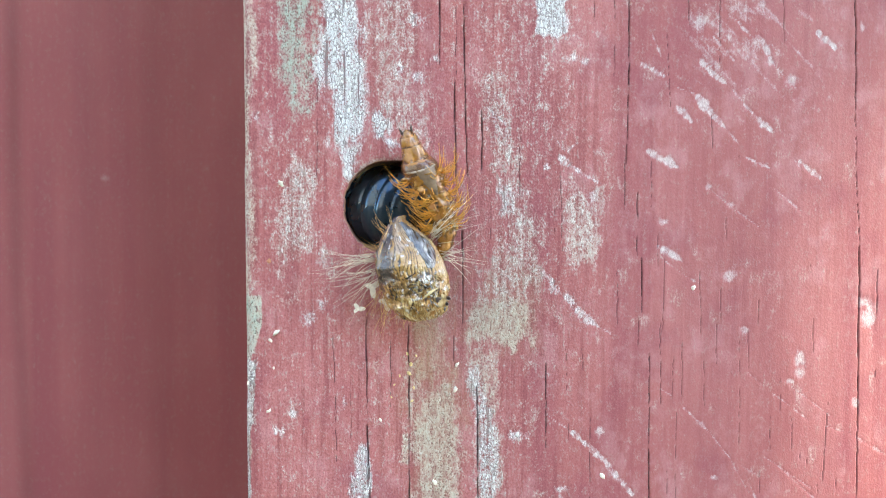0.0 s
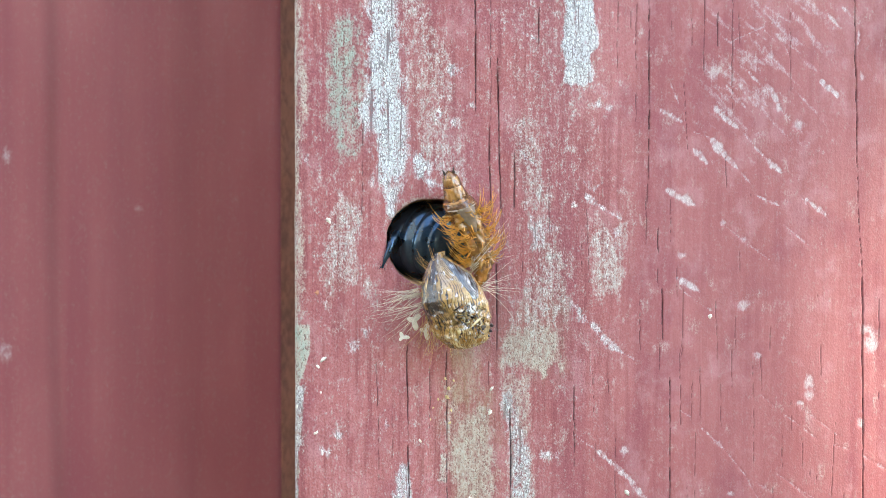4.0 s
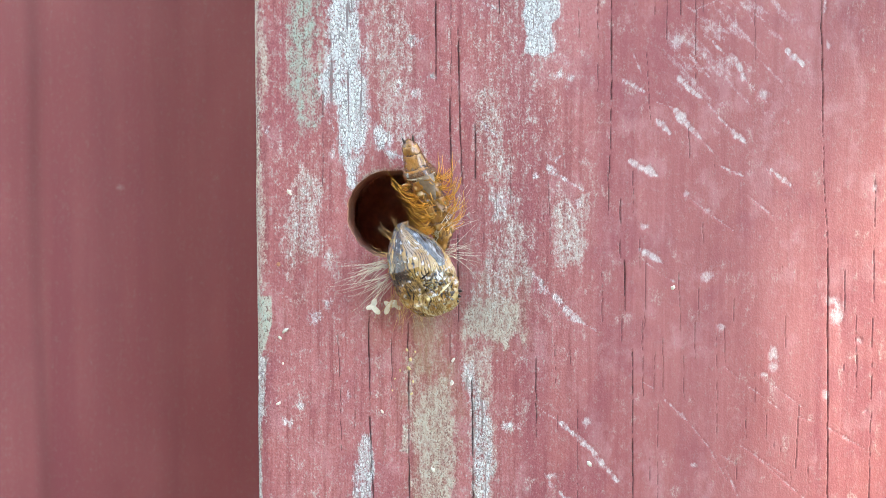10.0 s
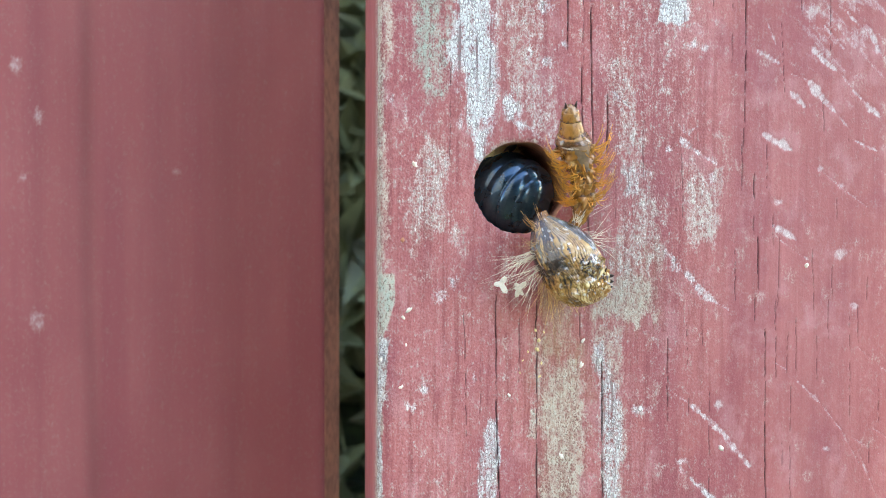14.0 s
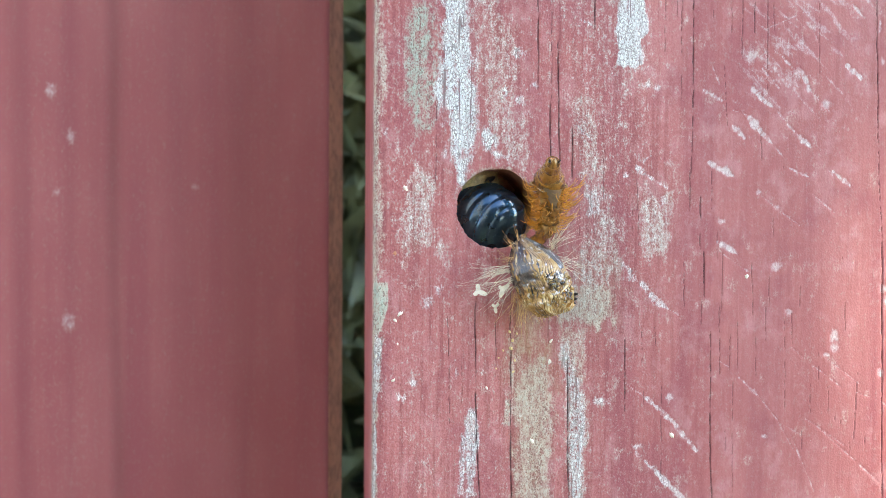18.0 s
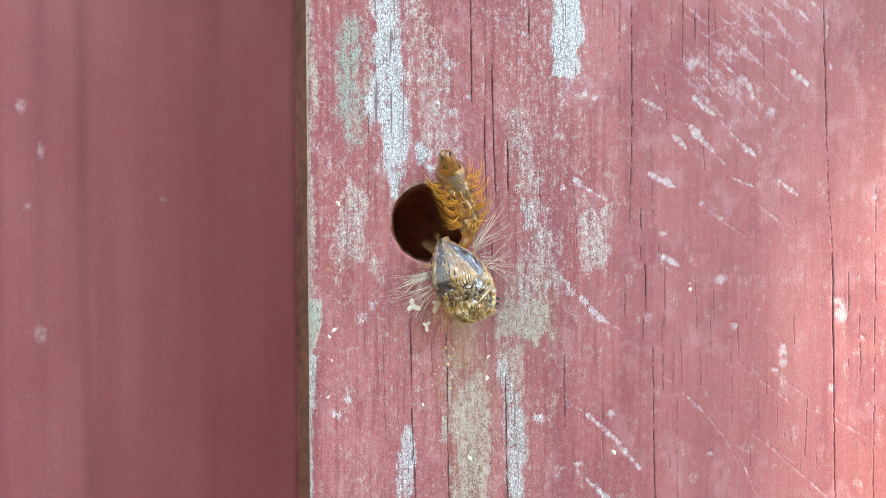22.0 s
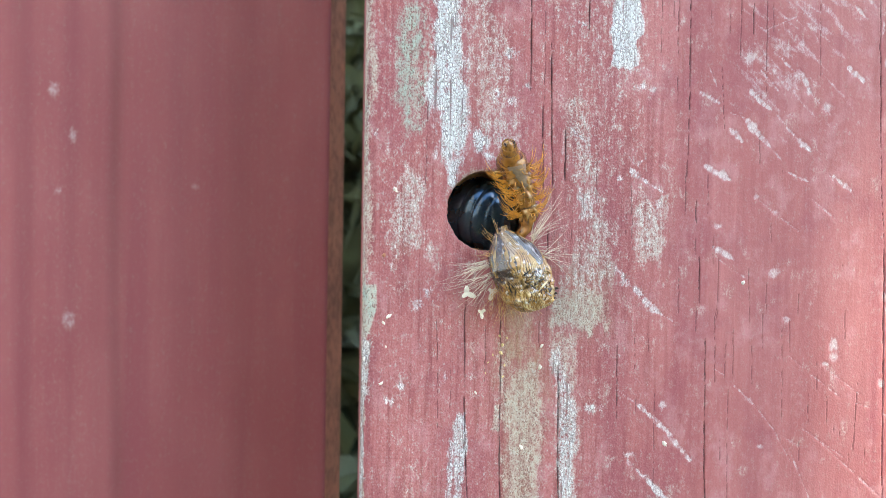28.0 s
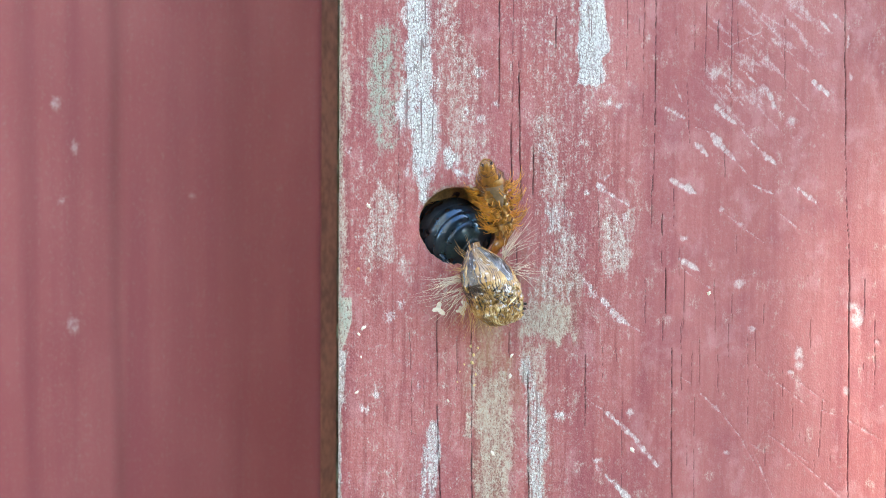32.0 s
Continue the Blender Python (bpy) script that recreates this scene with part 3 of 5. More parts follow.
def build_front_board():
    x0, x1, z0, z1 = -19.4, 80.0, -54.0, 46.0
    xs, zs = np.arange(x0, x1 + 0.01, 0.11), np.arange(z0, z1 + 0.01, 0.22)
    nx, nz = len(xs), len(zs)
    x, z = (a.ravel() for a in np.meshgrid(xs, zs))
    waver, deep, chalk, bare, green, stain, gap, edge_noise = worn_front(x, z)
    for rows, width, depth, dark in ((DEEP_CRACKS, 0.078, 0.5, 1.0), (FINE_CRACKS, 0.048, 0.25, 0.85), (FAR_CRACKS, 0.045, 0.2, 0.7), (SHORT_CRACKS, 0.042, 0.2, 0.7)):
        for xa, za, xb, zb in rows:
            s = np.clip((za - z) / (za - zb), 0, 1)
            off = np.abs(x - (xa + (xb - xa) * s + waver * 0.45 + 0.09 * (lattice(z * 0.9, x * 0, int(xa * 10) + 700) - 0.5) + 0.05 * (lattice(z * 2.4, x * 0, int(xa * 10) + 300) - 0.5)))
            ends = smooth(0, 1.2, za - z) * smooth(0, 1.2, z - zb)
            body = width * (0.45 + 0.85 * smooth(0.15, 0.8, lattice(z * 0.55, x * 0 + xa, 41))) * ends
            gap = np.maximum(gap, dark * smooth(1.3, 0.5, off / np.maximum(body, 0.02)) * smooth(0.0, 0.3, ends))
            deep = np.maximum(deep, deep + depth * 0.7 * smooth(1.4, 0.2, off / np.maximum(body, 0.02)) * ends)
    for xa, za, xb, zb, wide in SCRATCHES:
        wide = max(0.15, wide * (1 + 0.7 * smooth(0.12, 0.3, wide)))
        dx, dz = xb - xa, zb - za
        t = np.clip(((x - xa) * dx + (z - za) * dz) / (dx * dx + dz * dz), 0, 1)
        body = wide * (0.4 + 0.6 * np.sqrt(np.sin(np.pi * np.clip(t, 0.02, 0.98)))) * (0.65 + 0.7 * lattice(t * math.hypot(dx, dz) * 1.3, x * 0, int(xa * 9) + 50))
        off = (np.hypot(x - xa - t * dx, z - za - t * dz) + edge_noise * wide * 2.0) * wide / np.maximum(body, 0.03)
        m = (0.72 + 0.28 * smooth(0.14, 0.3, wide)) * smooth(wide * 1.5, wide * 0.4, off) * (0.65 + 0.35 * smooth(0.3, 0.5, lattice(t * 9, x * 0, int(xa * 7))))
        chalk, deep = np.maximum(chalk, 0.72 * m), deep + 0.06 * m
    for xa, za, wide, high in SPOTS:
        m = smooth(1.8, 0.2, np.hypot((x - xa) / wide, (z - za) / high) + edge_noise * 1.6)
        chalk, deep = np.maximum(chalk, 0.62 * m), deep + 0.08 * m
    # scuffs spread over the right of the board
    scuff = np.maximum(smooth(0.52, 0.74, fbm((x + z) / 1.3, (x - z) / 9.0, 61)), smooth(0.55, 0.75, fbm((x - 0.6 * z) / 5.0, (x + 1.6 * z) / 1.5, 62))) * smooth(34, 43, x) * (0.25 + 0.75 * smooth(4, 22, z)) * smooth(-14, 6, z) * smooth(64, 54, x) * 0.46
    flecks = smooth(0.55, 0.85, fbm(x / 2.0, z / 3.0, 63)) * 0.34
    chalk, bare = np.maximum(chalk, np.maximum(scuff, flecks * 0.6)), np.maximum(bare, flecks * 1.1)
    # worn arris on the left
    rim = x - x0
    deep = deep + 0.9 * np.exp(-rim / 0.35) + 0.25 * np.exp(-rim / 1.2)
    bare = np.maximum(bare, 0.8 * smooth(0.9, 0.2, rim + edge_noise * 1.2))
    # the nest hole
    ang, r = np.arctan2(z, x), np.hypot(x, z)
    hole = hole_radius(ang)
    near = r - hole
    deep = deep * smooth(-0.5, 1.5, near) + 0.18 * np.exp(-np.maximum(near, 0) / 0.25)
    bare = np.maximum(bare, smooth(0.6, 0.1, near + edge_noise) * smooth(1, 4, z) * 0.6)
    inside = near < 0
    px, pz = np.where(inside, x * hole / np.maximum(r, 0.01), x), np.where(inside, z * hole / np.maximum(r, 0.01), z)
    left = np.isclose(x, x0)
    px = np.where(left, x0 + 0.35 * (fbm(z * 0 + 2, z / 7, 71) - 0.5) + 0.5 * smooth(0.55, 0.7, fbm(z * 0 + 9, z / 4, 73)) * 0.6, px)
    border = np.minimum.reduce([x1 - x, z - z0, z1 - z])
    deep = deep * smooth(0, 2, border)
    weather = 0.32 + 0.68 * smooth(36, 16, x + 10 * (fbm(x / 9, z / 16, 67) - 0.5))
    verts = np.stack([px * MM, deep * MM, HOLE_Z + pz * MM], 1)
    index = np.arange(nx * nz).reshape(nz, nx)
    quads = np.stack([index[:-1, :-1], index[:-1, 1:], index[1:, 1:], index[1:, :-1]], -1).reshape(-1, 4)
    quads = quads[~inside[quads].all(1)]
    # the rest of the board: margins of the front, sides, back
    low, top, right, thick = 0.0, 1.75, 120.2 * MM, 0.038
    a, b, c, d = index[0, 0], index[0, -1], index[-1, -1], index[-1, 0]
    n = len(verts)
    yl = verts[a][1]
    more = [(x0 * MM, yl, low), (right, 0, low), (right, 0, top), (x0 * MM, yl, top), ((x0 - 3.0) * MM, thick, low), (right, thick, low), (right, thick, top), ((x0 - 3.0) * MM, thick, top)]
    verts = np.concatenate([verts, np.array(more)])
    faces = [tuple(q) for q in quads.tolist()]
    faces += [(n, n + 1, int(b), *[int(i) for i in index[0, -2:0:-1]], int(a)), (int(d), *[int(i) for i in index[-1, 1:-1]], int(c), n + 2, n + 3), (n + 1, n + 2, int(c), *[int(i) for i in index[-2:0:-1, -1]], int(b))]
    faces += [(n, *[int(i) for i in index[:, 0]], n + 3, n + 7, n + 4), (n + 1, n + 5, n + 6, n + 2), (n + 4, n + 7, n + 6, n + 5), (n, n + 4, n + 5, n + 1), (n + 3, n + 2, n + 6, n + 7)]
    me = bpy.data.meshes.new("fence_board")
    me.from_pydata(verts.tolist(), [], faces)
    for name, cols in (("wear", (chalk, green, bare)), ("dirt", (gap, stain, weather))):
        attr = me.color_attributes.new(name, "FLOAT_COLOR", "POINT")
        data = np.ones((len(verts), 4), np.float32)
        data[:, :3] = 0.0
        data[:n, :3] = np.stack(cols, 1)
        attr.data.foreach_set("color", data.ravel())
    me.materials.append(PAINT_WORN)
    me.polygons.foreach_set("use_smooth", [k < len(quads) for k in range(len(me.polygons))])
    return new("fence_board", me)


def hole_radius(a):
    """The chewed rim: radius in millimetres by angle."""
    return 6.36 + 0.24 * (fbm(np.cos(a) * 4 + 9, np.sin(a) * 4 + 9, 81, 4) - 0.5) * 2 + 0.05 * np.sin(a * 37) * smooth(-2, 0.5, -np.sin(a))


board = build_front_board()
tagged(board, "upright fence board, cracked faded red paint, round nest hole", "fence board")


def build_far_board():
    """The board across the gap: its own streaks and pale spots."""
    x0, x1, z0, z1, face, thick = -172.2, -32.5, -90.0, 75.0, 66.0, 38.0
    xs, zs = np.arange(x0, x1 + 0.01, 0.635), np.arange(z0, z1 + 0.01, 1.5)
    nx, nz = len(xs), len(zs)
    x, z = (a.ravel() for a in np.meshgrid(xs, zs))
    y = face + 0.3 * (fbm(x / 5, z / 80, 91, 3) - 0.5) + 0.4 * np.exp(-(x1 - x) / 0.5)
    streak, pale, bare = np.zeros_like(x), np.zeros_like(x), np.zeros_like(x)
    for xa, wide, s in FAR_STREAKS:
        off = x - xa - 2.0 * (fbm(x * 0 + xa, z / 60, 93, 2) - 0.5)
        streak = np.maximum(streak, s * np.exp(-((off / wide) ** 2)) * (0.7 + 0.3 * lattice(z / 25, x * 0 + xa, 95)))
        y = y + 0.5 * s * np.exp(-((off / wide) ** 2))
    for xa, za, wide, high in FAR_SPOTS:
        pale = np.maximum(pale, 0.5 * smooth(1.4, 0.4, np.hypot((x - xa) / wide, (z - za) / high)))
    bare = 0.10 * smooth(0.35, 0.85, fbm(x / 24, z / 60, 97)) * smooth(-68, -95, x)
    verts = np.stack([x * MM, y * MM, HOLE_Z + z * MM], 1)
    index = np.arange(nx * nz).reshape(nz, nx)
    quads = np.stack([index[:-1, :-1], index[:-1, 1:], index[1:, 1:], index[1:, :-1]], -1).reshape(-1, 4)
    n, low, top = len(verts), 0.0, 1.75
    more = [(x0 * MM, face * MM, low), (x1 * MM, (face + 0.4) * MM, low), (x1 * MM, (face + 0.4) * MM, top), (x0 * MM, face * MM, top)]
    more += [(a * MM, (face + deep) * MM, b) for a, deep, b in ((x0, thick, low), (x1 + 2.6, 11.0, low), (x1 + 2.6, 11.0, top), (x0, thick, top))]
    verts = np.concatenate([verts, np.array(more)])
    ints = index.tolist()
    faces = [tuple(q) for q in quads.tolist()]
    faces += [(n, n + 1, *ints[0][::-1]), (*ints[-1], n + 2, n + 3), (n, *[r[0] for r in ints], n + 3)]
    faces += [(n, n + 3, n + 7, n + 4), (n + 4, n + 7, n + 6, n + 5), (n, n + 4, n + 5, n + 1), (n + 3, n + 2, n + 6, n + 7)]
    faces += [(n + 1, n + 5, n + 6, n + 2, *[r[-1] for r in ints[::-1]])]
    me = bpy.data.meshes.new("fence_board")
    me.from_pydata(verts.tolist(), [], faces)
    for name, cols in (("wear", (pale, pale * 0, bare)), ("dirt", (streak, pale * 0, pale * 0 + 0.1))):
        attr = me.color_attributes.new(name, "FLOAT_COLOR", "POINT")
        data = np.ones((len(verts), 4), np.float32)
        data[:, :3] = 0
        data[:n, :3] = np.stack(cols, 1)
        attr.data.foreach_set("color", data.ravel())
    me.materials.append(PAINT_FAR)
    me.materials.append(RAW_WOOD)
    me.polygons[len(me.polygons) - 1].material_index = 1
    return new("fence_board", me)


FAR_STREAKS = [(-83.5, 2.0, 0.38), (-67.4, 3.0, 0.08), (-54.0, 3.5, 0.12), (-46.3, 2.5, 0.06), (-94.3, 3.0, 0.1), (-105.9, 2.5, 0.18), (-36.7, 2.5, 0.06), (-87.7, 2.5, 0.08)]
FAR_SPOTS = [(-64.7, 6.3, 1.2, 1.4), (-97.1, 4.5, 1.1, 1.7), (-93.8, 17.9, 1.3, 2.2), (-94.7, -26.6, 2.0, 2.8), (-98.2, 28.8, 1.6, 2.2)]
far_board = build_far_board()
tagged(far_board, "upright red fence board beyond the gap, bare brown edge", "fence board")


# the fence goes on to both sides out of view, boards mostly in turn before and behind the rail
# the first one stands forward only to keep sun off the far board
for x0, y0 in ((0.1332, 0.0), (0.2862, 0.066), (-0.3258, 0.0), (0.4392, 0.0), (0.5922, 0.066), (-0.4787, 0.066)):
    tagged(box_part("fence_board", PAINT, x0, y0, 0.0, x0 + 0.14, y0 + 0.038, 1.75, bevel=0.0015), "plain unseen upright fence board in faded red paint", "fence board", "more boards of the fence")


def build_hedge():
    """Dense shrub leaves behind the fence."""
    rng = random.Random(4)
    verts, faces = [], []
    for k in range(6000):
        near = k > 3000
        x, z = (rng.uniform(-1.1, 0.6), rng.uniform(0.7, 2.2)) if near else (rng.uniform(-3.5, 3.0), rng.uniform(0.0, 3.0))
        if near and rng.random() > smooth(0.72, 1.05, z + 0.2 * noise.noise((x * 5, 3, z * 4))):
            continue
        y = (2.1 if near else 2.3) + 0.3 * noise.noise((x * 2, z * 2, 0)) + rng.random() ** 2 * 0.5
        m = Matrix.Translation((x, y, z)) @ Euler((rng.uniform(-1.2, 1.2), rng.uniform(-1, 1), rng.uniform(0, 6.28))).to_matrix().to_4x4()
        s, n = rng.uniform(0.12, 0.22), len(verts)
        verts += [m @ Vector(p) for p in ((-s, 0, 0), (0, -s * 0.45, s * 0.12), (s, 0, -s * 0.1), (0, s * 0.45, s * 0.12))]
        faces += [(n, n + 1, n + 2), (n, n + 2, n + 3)]
    me = bpy.data.meshes.new("leaves")
    me.from_pydata(verts, [], faces)
    me.materials.append(LEAF)
    hedge = new("hedge", me)
    return tagged(hedge, "dense green leaves of a shrub behind the fence", "hedge", kind="stuff")


build_hedge()
tagged(box_part("backdrop", SHRUB, -5, 2.9, 0.8, 5, 3.1, 3.4), "olive green depth of the shrub", "backdrop", kind="structure")
# dark sheet added for the shade below the leaves
tagged(box_part("low_dark_sheet", GRASS, -5, 2.9, -0.05, 5, 3.1, 0.8), "dark sheet that stands in for the unlit depth under the leaves", "wall", kind="structure")


# ---- the nest tunnel in the board ----
def build_tunnel():
    angles = np.linspace(0, 2 * math.pi, 97)[:-1]
    radius = hole_radius(angles)
    rows = []
    for depth, wide in ((0.35, 1.0), (1.0, 0.99), (3, 1.0), (7, 1.015), (11, 1.0), (13.5, 1.02), (15.0, 1.02)):
        wob = 1 + 0.02 * (fbm(np.cos(angles) * 4 + depth, np.sin(angles) * 4, 101) - 0.5)
        rows.append([(r * wide * k * math.cos(a) * MM, depth * MM, r * wide * k * math.sin(a) * MM) for a, r, k in zip(angles, radius, wob)])
    bore = part("nest_tunnel", sheet_grid(rows), TUNNEL_WOOD, board, "dark round tunnel chewed into the wood")
    # the gallery along the grain, open towards the bore
    bm = bmesh.new()
    rings = []
    for k in range(61):
        z = -9.0 + k * 0.7
        close = math.sqrt(max(0.0, 1 - max(0, (-2 - z) / 7, (z - 26) / 7.2) ** 2))
        rings.append([bm.verts.new((8.0 * close * math.cos(a) * MM, (22.5 + 9.5 * close * math.sin(a)) * MM, z * MM)) for a in (2 * math.pi * n / 72 for n in range(72))])
    for a, b in zip(rings, rings[1:]):
        for n in range(72):
            quad = (a[n], a[(n + 1) % 72], b[(n + 1) % 72], b[n])
            mid = sum((v.co for v in quad), Vector()) / 4
            if not (mid.y < 22.5 * MM and math.hypot(mid.x, mid.z) < 6.2 * MM):
                bm.faces.new(quad)
    gallery = part("nest_gallery", bm, FRESH_WOOD, board, "pale chewed wood of the gallery wall")
    for ob in (bore, gallery):
        ob.location = (0, 0, HOLE_Z)


build_tunnel()

# ---- the bee in the tunnel ----
CHITIN = plain("black_chitin", (0.040, 0.024, 0.020), 0.30, 0.4, 2500, coat=0.9, bump=0.15, dist=0.00004, sheen=(0.28, 0.68, 1.0))
FUZZ = plain("pale_bee_fuzz", (0.80, 0.62, 0.34), 0.8, 0.3, 2000)
WING = plain("smoky_wing", (0.03, 0.028, 0.035), 0.3, 0.3, 800, coat=0.3)


def shell_rings(profile, sides=40, flat=1.0, wave=None):
    """Rings about the y axis: rows of (y, radius) in millimetres."""
    rows = []
    for y, r in profile:
        rows.append([((r * math.cos(a) + (wave(a, y)[0] if wave else 0)) * MM, y * MM, (r * flat * math.sin(a) + (wave(a, y)[1] if wave else 0)) * MM) for a in (2 * math.pi * k / sides for k in range(sides))])
    return rows


def build_bee():
    rng = random.Random(8)
    bee = new("carpenter_bee")
    tagged(bee, "glossy black carpenter bee backing out of its nest hole", "bee")
    bee.empty_display_size = 0.002

    def girth(y):
        return 5.9 * math.sqrt(max(0.0, 1 - (abs(y + 0.4) / 6.3) ** 3.0))

    # the abdomen turns on its waist, 4.5 mm behind the middle
    waist = 4.5

    def hoop(profile, sides):
        return shell_rings([(y - waist, r) for y, r in profile], sides)

    abdomen = part("abdomen", sheet_grid(hoop([(y, girth(y) * 0.93) for y in np.linspace(5.4, -6.55, 26)] + [(-6.62, 0.5), (-6.66, 0.02)], 40)), CHITIN, bee, "glossy black segmented abdomen")
    abdomen.location = (0, waist * MM, 0)
    edges = [5.0, 2.2, -0.6, -3.0, -5.0, -6.5]
    for a, b in zip(edges, edges[1:]):
        profile = []
        for s in np.linspace(0, 1, 14):
            y = a + (b - a) * s
            profile.append((y, girth(y) * (0.92 + 0.085 * math.sin(math.pi * min(1.0, 0.12 + s * 0.80)) ** 0.8)))
        profile += [(b - 0.05, girth(b) * 0.965), (b + 0.15, girth(b) * 0.93)]
        part("tergite", sheet_grid(hoop(profile, 64)), CHITIN, abdomen)
    tip = bmesh.new()
    for _ in range(120):
        a = rng.uniform(0, 6.28)
        y = rng.uniform(-6.3, -4.6)
        r = girth(y) * 0.97
        bristle(tip, Vector((r * math.cos(a), y - waist, r * math.sin(a))) * MM, Vector((math.cos(a), -0.9, math.sin(a))), rng.uniform(0.0004, 0.0009), (0, -0.3, -0.2), 0.00003, 3)
    part("tip_hairs", tip, CHITIN, abdomen)
    bm = bmesh.new()
    bmesh.ops.create_uvsphere(bm, u_segments=32, v_segments=20, radius=1, matrix=Matrix.Translation((0.7 * MM, 3.6 * MM, 3.4 * MM)) @ Matrix.Diagonal((0.0043, 0.0040, 0.0040, 1)))
    thorax = part("thorax", bm, FUZZ, bee, "thorax with pale yellow fuzz")
    fuzz = bmesh.new()
    for _ in range(900):
        d = Vector((rng.gauss(0, 1), rng.gauss(-0.5, 0.9), rng.gauss(0.5, 1))).normalized()
        bristle(fuzz, Vector((0.0007, 0.0036, 0.0034)) + Vector((d.x * 0.0042, d.y * 0.0039, d.z * 0.0039)), d, rng.uniform(0.0006, 0.0012), (rng.uniform(-0.3, 0.3), -0.3, 0.1), 0.00004, 2)
    part("fuzz", fuzz, FUZZ, thorax)
    bm = bmesh.new()
    bmesh.ops.create_uvsphere(bm, u_segments=24, v_segments=14, radius=1, matrix=Matrix.Translation((0, 0.0108, -0.0010)) @ Matrix.Diagonal((0.0030, 0.0014, 0.0026, 1)))
    part("head", bm, CHITIN, bee)
    for side in (-1, 1):
        bm = bmesh.new()
        rows = []
        for k in range(9):
            s = k / 8
            half = 1.6 * math.sin(math.pi * min(1, 0.15 + s * 0.85)) ** 0.6 + 0.1
            rows.append([bm.verts.new(((side * (1.4 + 1.9 * s) + side * half * 0.35 * e) * MM, (5.5 - 9.5 * s) * MM, (5.0 - 0.5 * s - half * 0.5 * abs(e) + 0.1 * math.sin(9 * s)) * MM)) for e in (-1, 0, 1)])
        for a, b in zip(rows, rows[1:]):
            for k in range(2):
                bm.faces.new((a[k], a[k + 1], b[k + 1], b[k]))
        bmesh.ops.solidify(bm, geom=bm.faces[:], thickness=0.00004)
        part("wing", bm, WING, bee, "smoky dark wing")
    legs = []
    for _ in range(1):
        bm = bmesh.new()
        pts = [(-2.6, 9.0, 3.0), (-3.4, 4.0, 3.6), (-3.8, 0.4, 3.6), (-5.0, -1.0, 2.6), (-6.6, -1.3, 1.3), (-7.9, -1.3, 0.2)]
        tube(bm, [Vector(p) * MM for p in pts], [r * MM for r in (0.5, 0.65, 0.65, 0.55, 0.34, 0.10)], 8)
        for _ in range(46):
            k = rng.uniform(0, len(pts) - 1.01)
            a, b = Vector(pts[int(k)]), Vector(pts[int(k) + 1])
            p = a.lerp(b, k - int(k)) * MM
            bristle(bm, p, (rng.gauss(-0.5, 1), rng.gauss(-0.6, 0.5), rng.gauss(0, 1)), rng.uniform(0.0005, 0.0011), (0, 0, -0.2), 0.00004, 2)
        legs.append(part("hind_leg", bm, CHITIN, bee, "bristly black hind leg"))
    return bee, abdomen, legs[0]


bee, bee_abdomen, hind_leg = build_bee()

# ---- the empty pupal skin stuck in the hole's mouth ----
def skin(name, low, mid, high, rough, through):
    """Glossy, thin, translucent amber skin; the mesh carries its veins, and masks for painted glints and sky sheen."""
    mat, nt, bsdf = material(name)
    masks = node(nt, "SeparateColor", sockets={0: node(nt, "VertexColor", layer_name="vein").outputs[0]})
    fine = noise_at(nt, 2400, (1, 1, 0.6), 4, 0.65)
    value = calc(nt, "ADD", calc(nt, "MULTIPLY", masks.outputs[0], 0.9), calc(nt, "MULTIPLY", calc(nt, "SUBTRACT", fine, 0.5), 0.6))
    col = mixed(nt, ramped(nt, value, 0.05, 0.45), low, mid)
    col = mixed(nt, ramped(nt, value, 0.45, 0.90), col, high)
    # blue-grey sky sheen, then silvery mottle and glints, put into the colour
    col = mixed(nt, masks.outputs[2], col, mixed(nt, ramped(nt, value, 0.1, 0.7), (0.035, 0.03, 0.03), (0.40, 0.40, 0.40)))
    col = mixed(nt, masks.outputs[1], col, mixed(nt, ramped(nt, fine, 0.42, 0.56), (0.09, 0.06, 0.04), (0.86, 0.85, 0.78)))
    nt.links.new(col, bsdf.inputs["Base Color"])
    bsdf.inputs["Roughness"].default_value = rough
    bsdf.inputs["Specular IOR Level"].default_value = 0.6
    bsdf.inputs["Coat Weight"].default_value = 0.8
    bsdf.inputs["Coat IOR"].default_value = 1.6
    bsdf.inputs["Coat Roughness"].default_value = 0.04
    bsdf.inputs["Transmission Weight"].default_value = through
    nt.links.new(node(nt, "Bump", sockets={"Strength": 0.8, "Distance": 0.00016, "Height": fine}).outputs[0], bsdf.inputs["Normal"])
    return mat


SHELL = skin("brown_pupal_skin", (0.03, 0.014, 0.007), (0.42, 0.235, 0.065), (0.84, 0.68, 0.34), 0.18, 0.08)
# greys that put the pad's sky sheen into its colour
PAD = skin("grey_sheen_wing_pad", (0.012, 0.012, 0.012), (0.11, 0.108, 0.105), (0.44, 0.45, 0.46), 0.2, 0.05)
AMBER = skin("amber_pupal_skin", (0.16, 0.055, 0.008), (0.60, 0.27, 0.04), (0.84, 0.55, 0.20), 0.16, 0.45)
GOLD = plain("golden_bristle", (0.78, 0.37, 0.045), 0.4, 0.3, 1500, bump=0.0, through=0.15)
TAN = plain("tan_bristle", (0.60, 0.36, 0.13), 0.4, 0.3, 1500, bump=0.0, through=0.15)
STRAW = plain("pale_bristle", (0.80, 0.71, 0.54), 0.45, 0.25, 1500, bump=0.0, through=0.15)
SPINE = plain("dark_spine", (0.035, 0.018, 0.012), 0.35, 0.3, 1500)
BELLY = plain("grey_belly_skin", (0.22, 0.15, 0.10), 0.3, 0.35, 1200, coat=0.3)
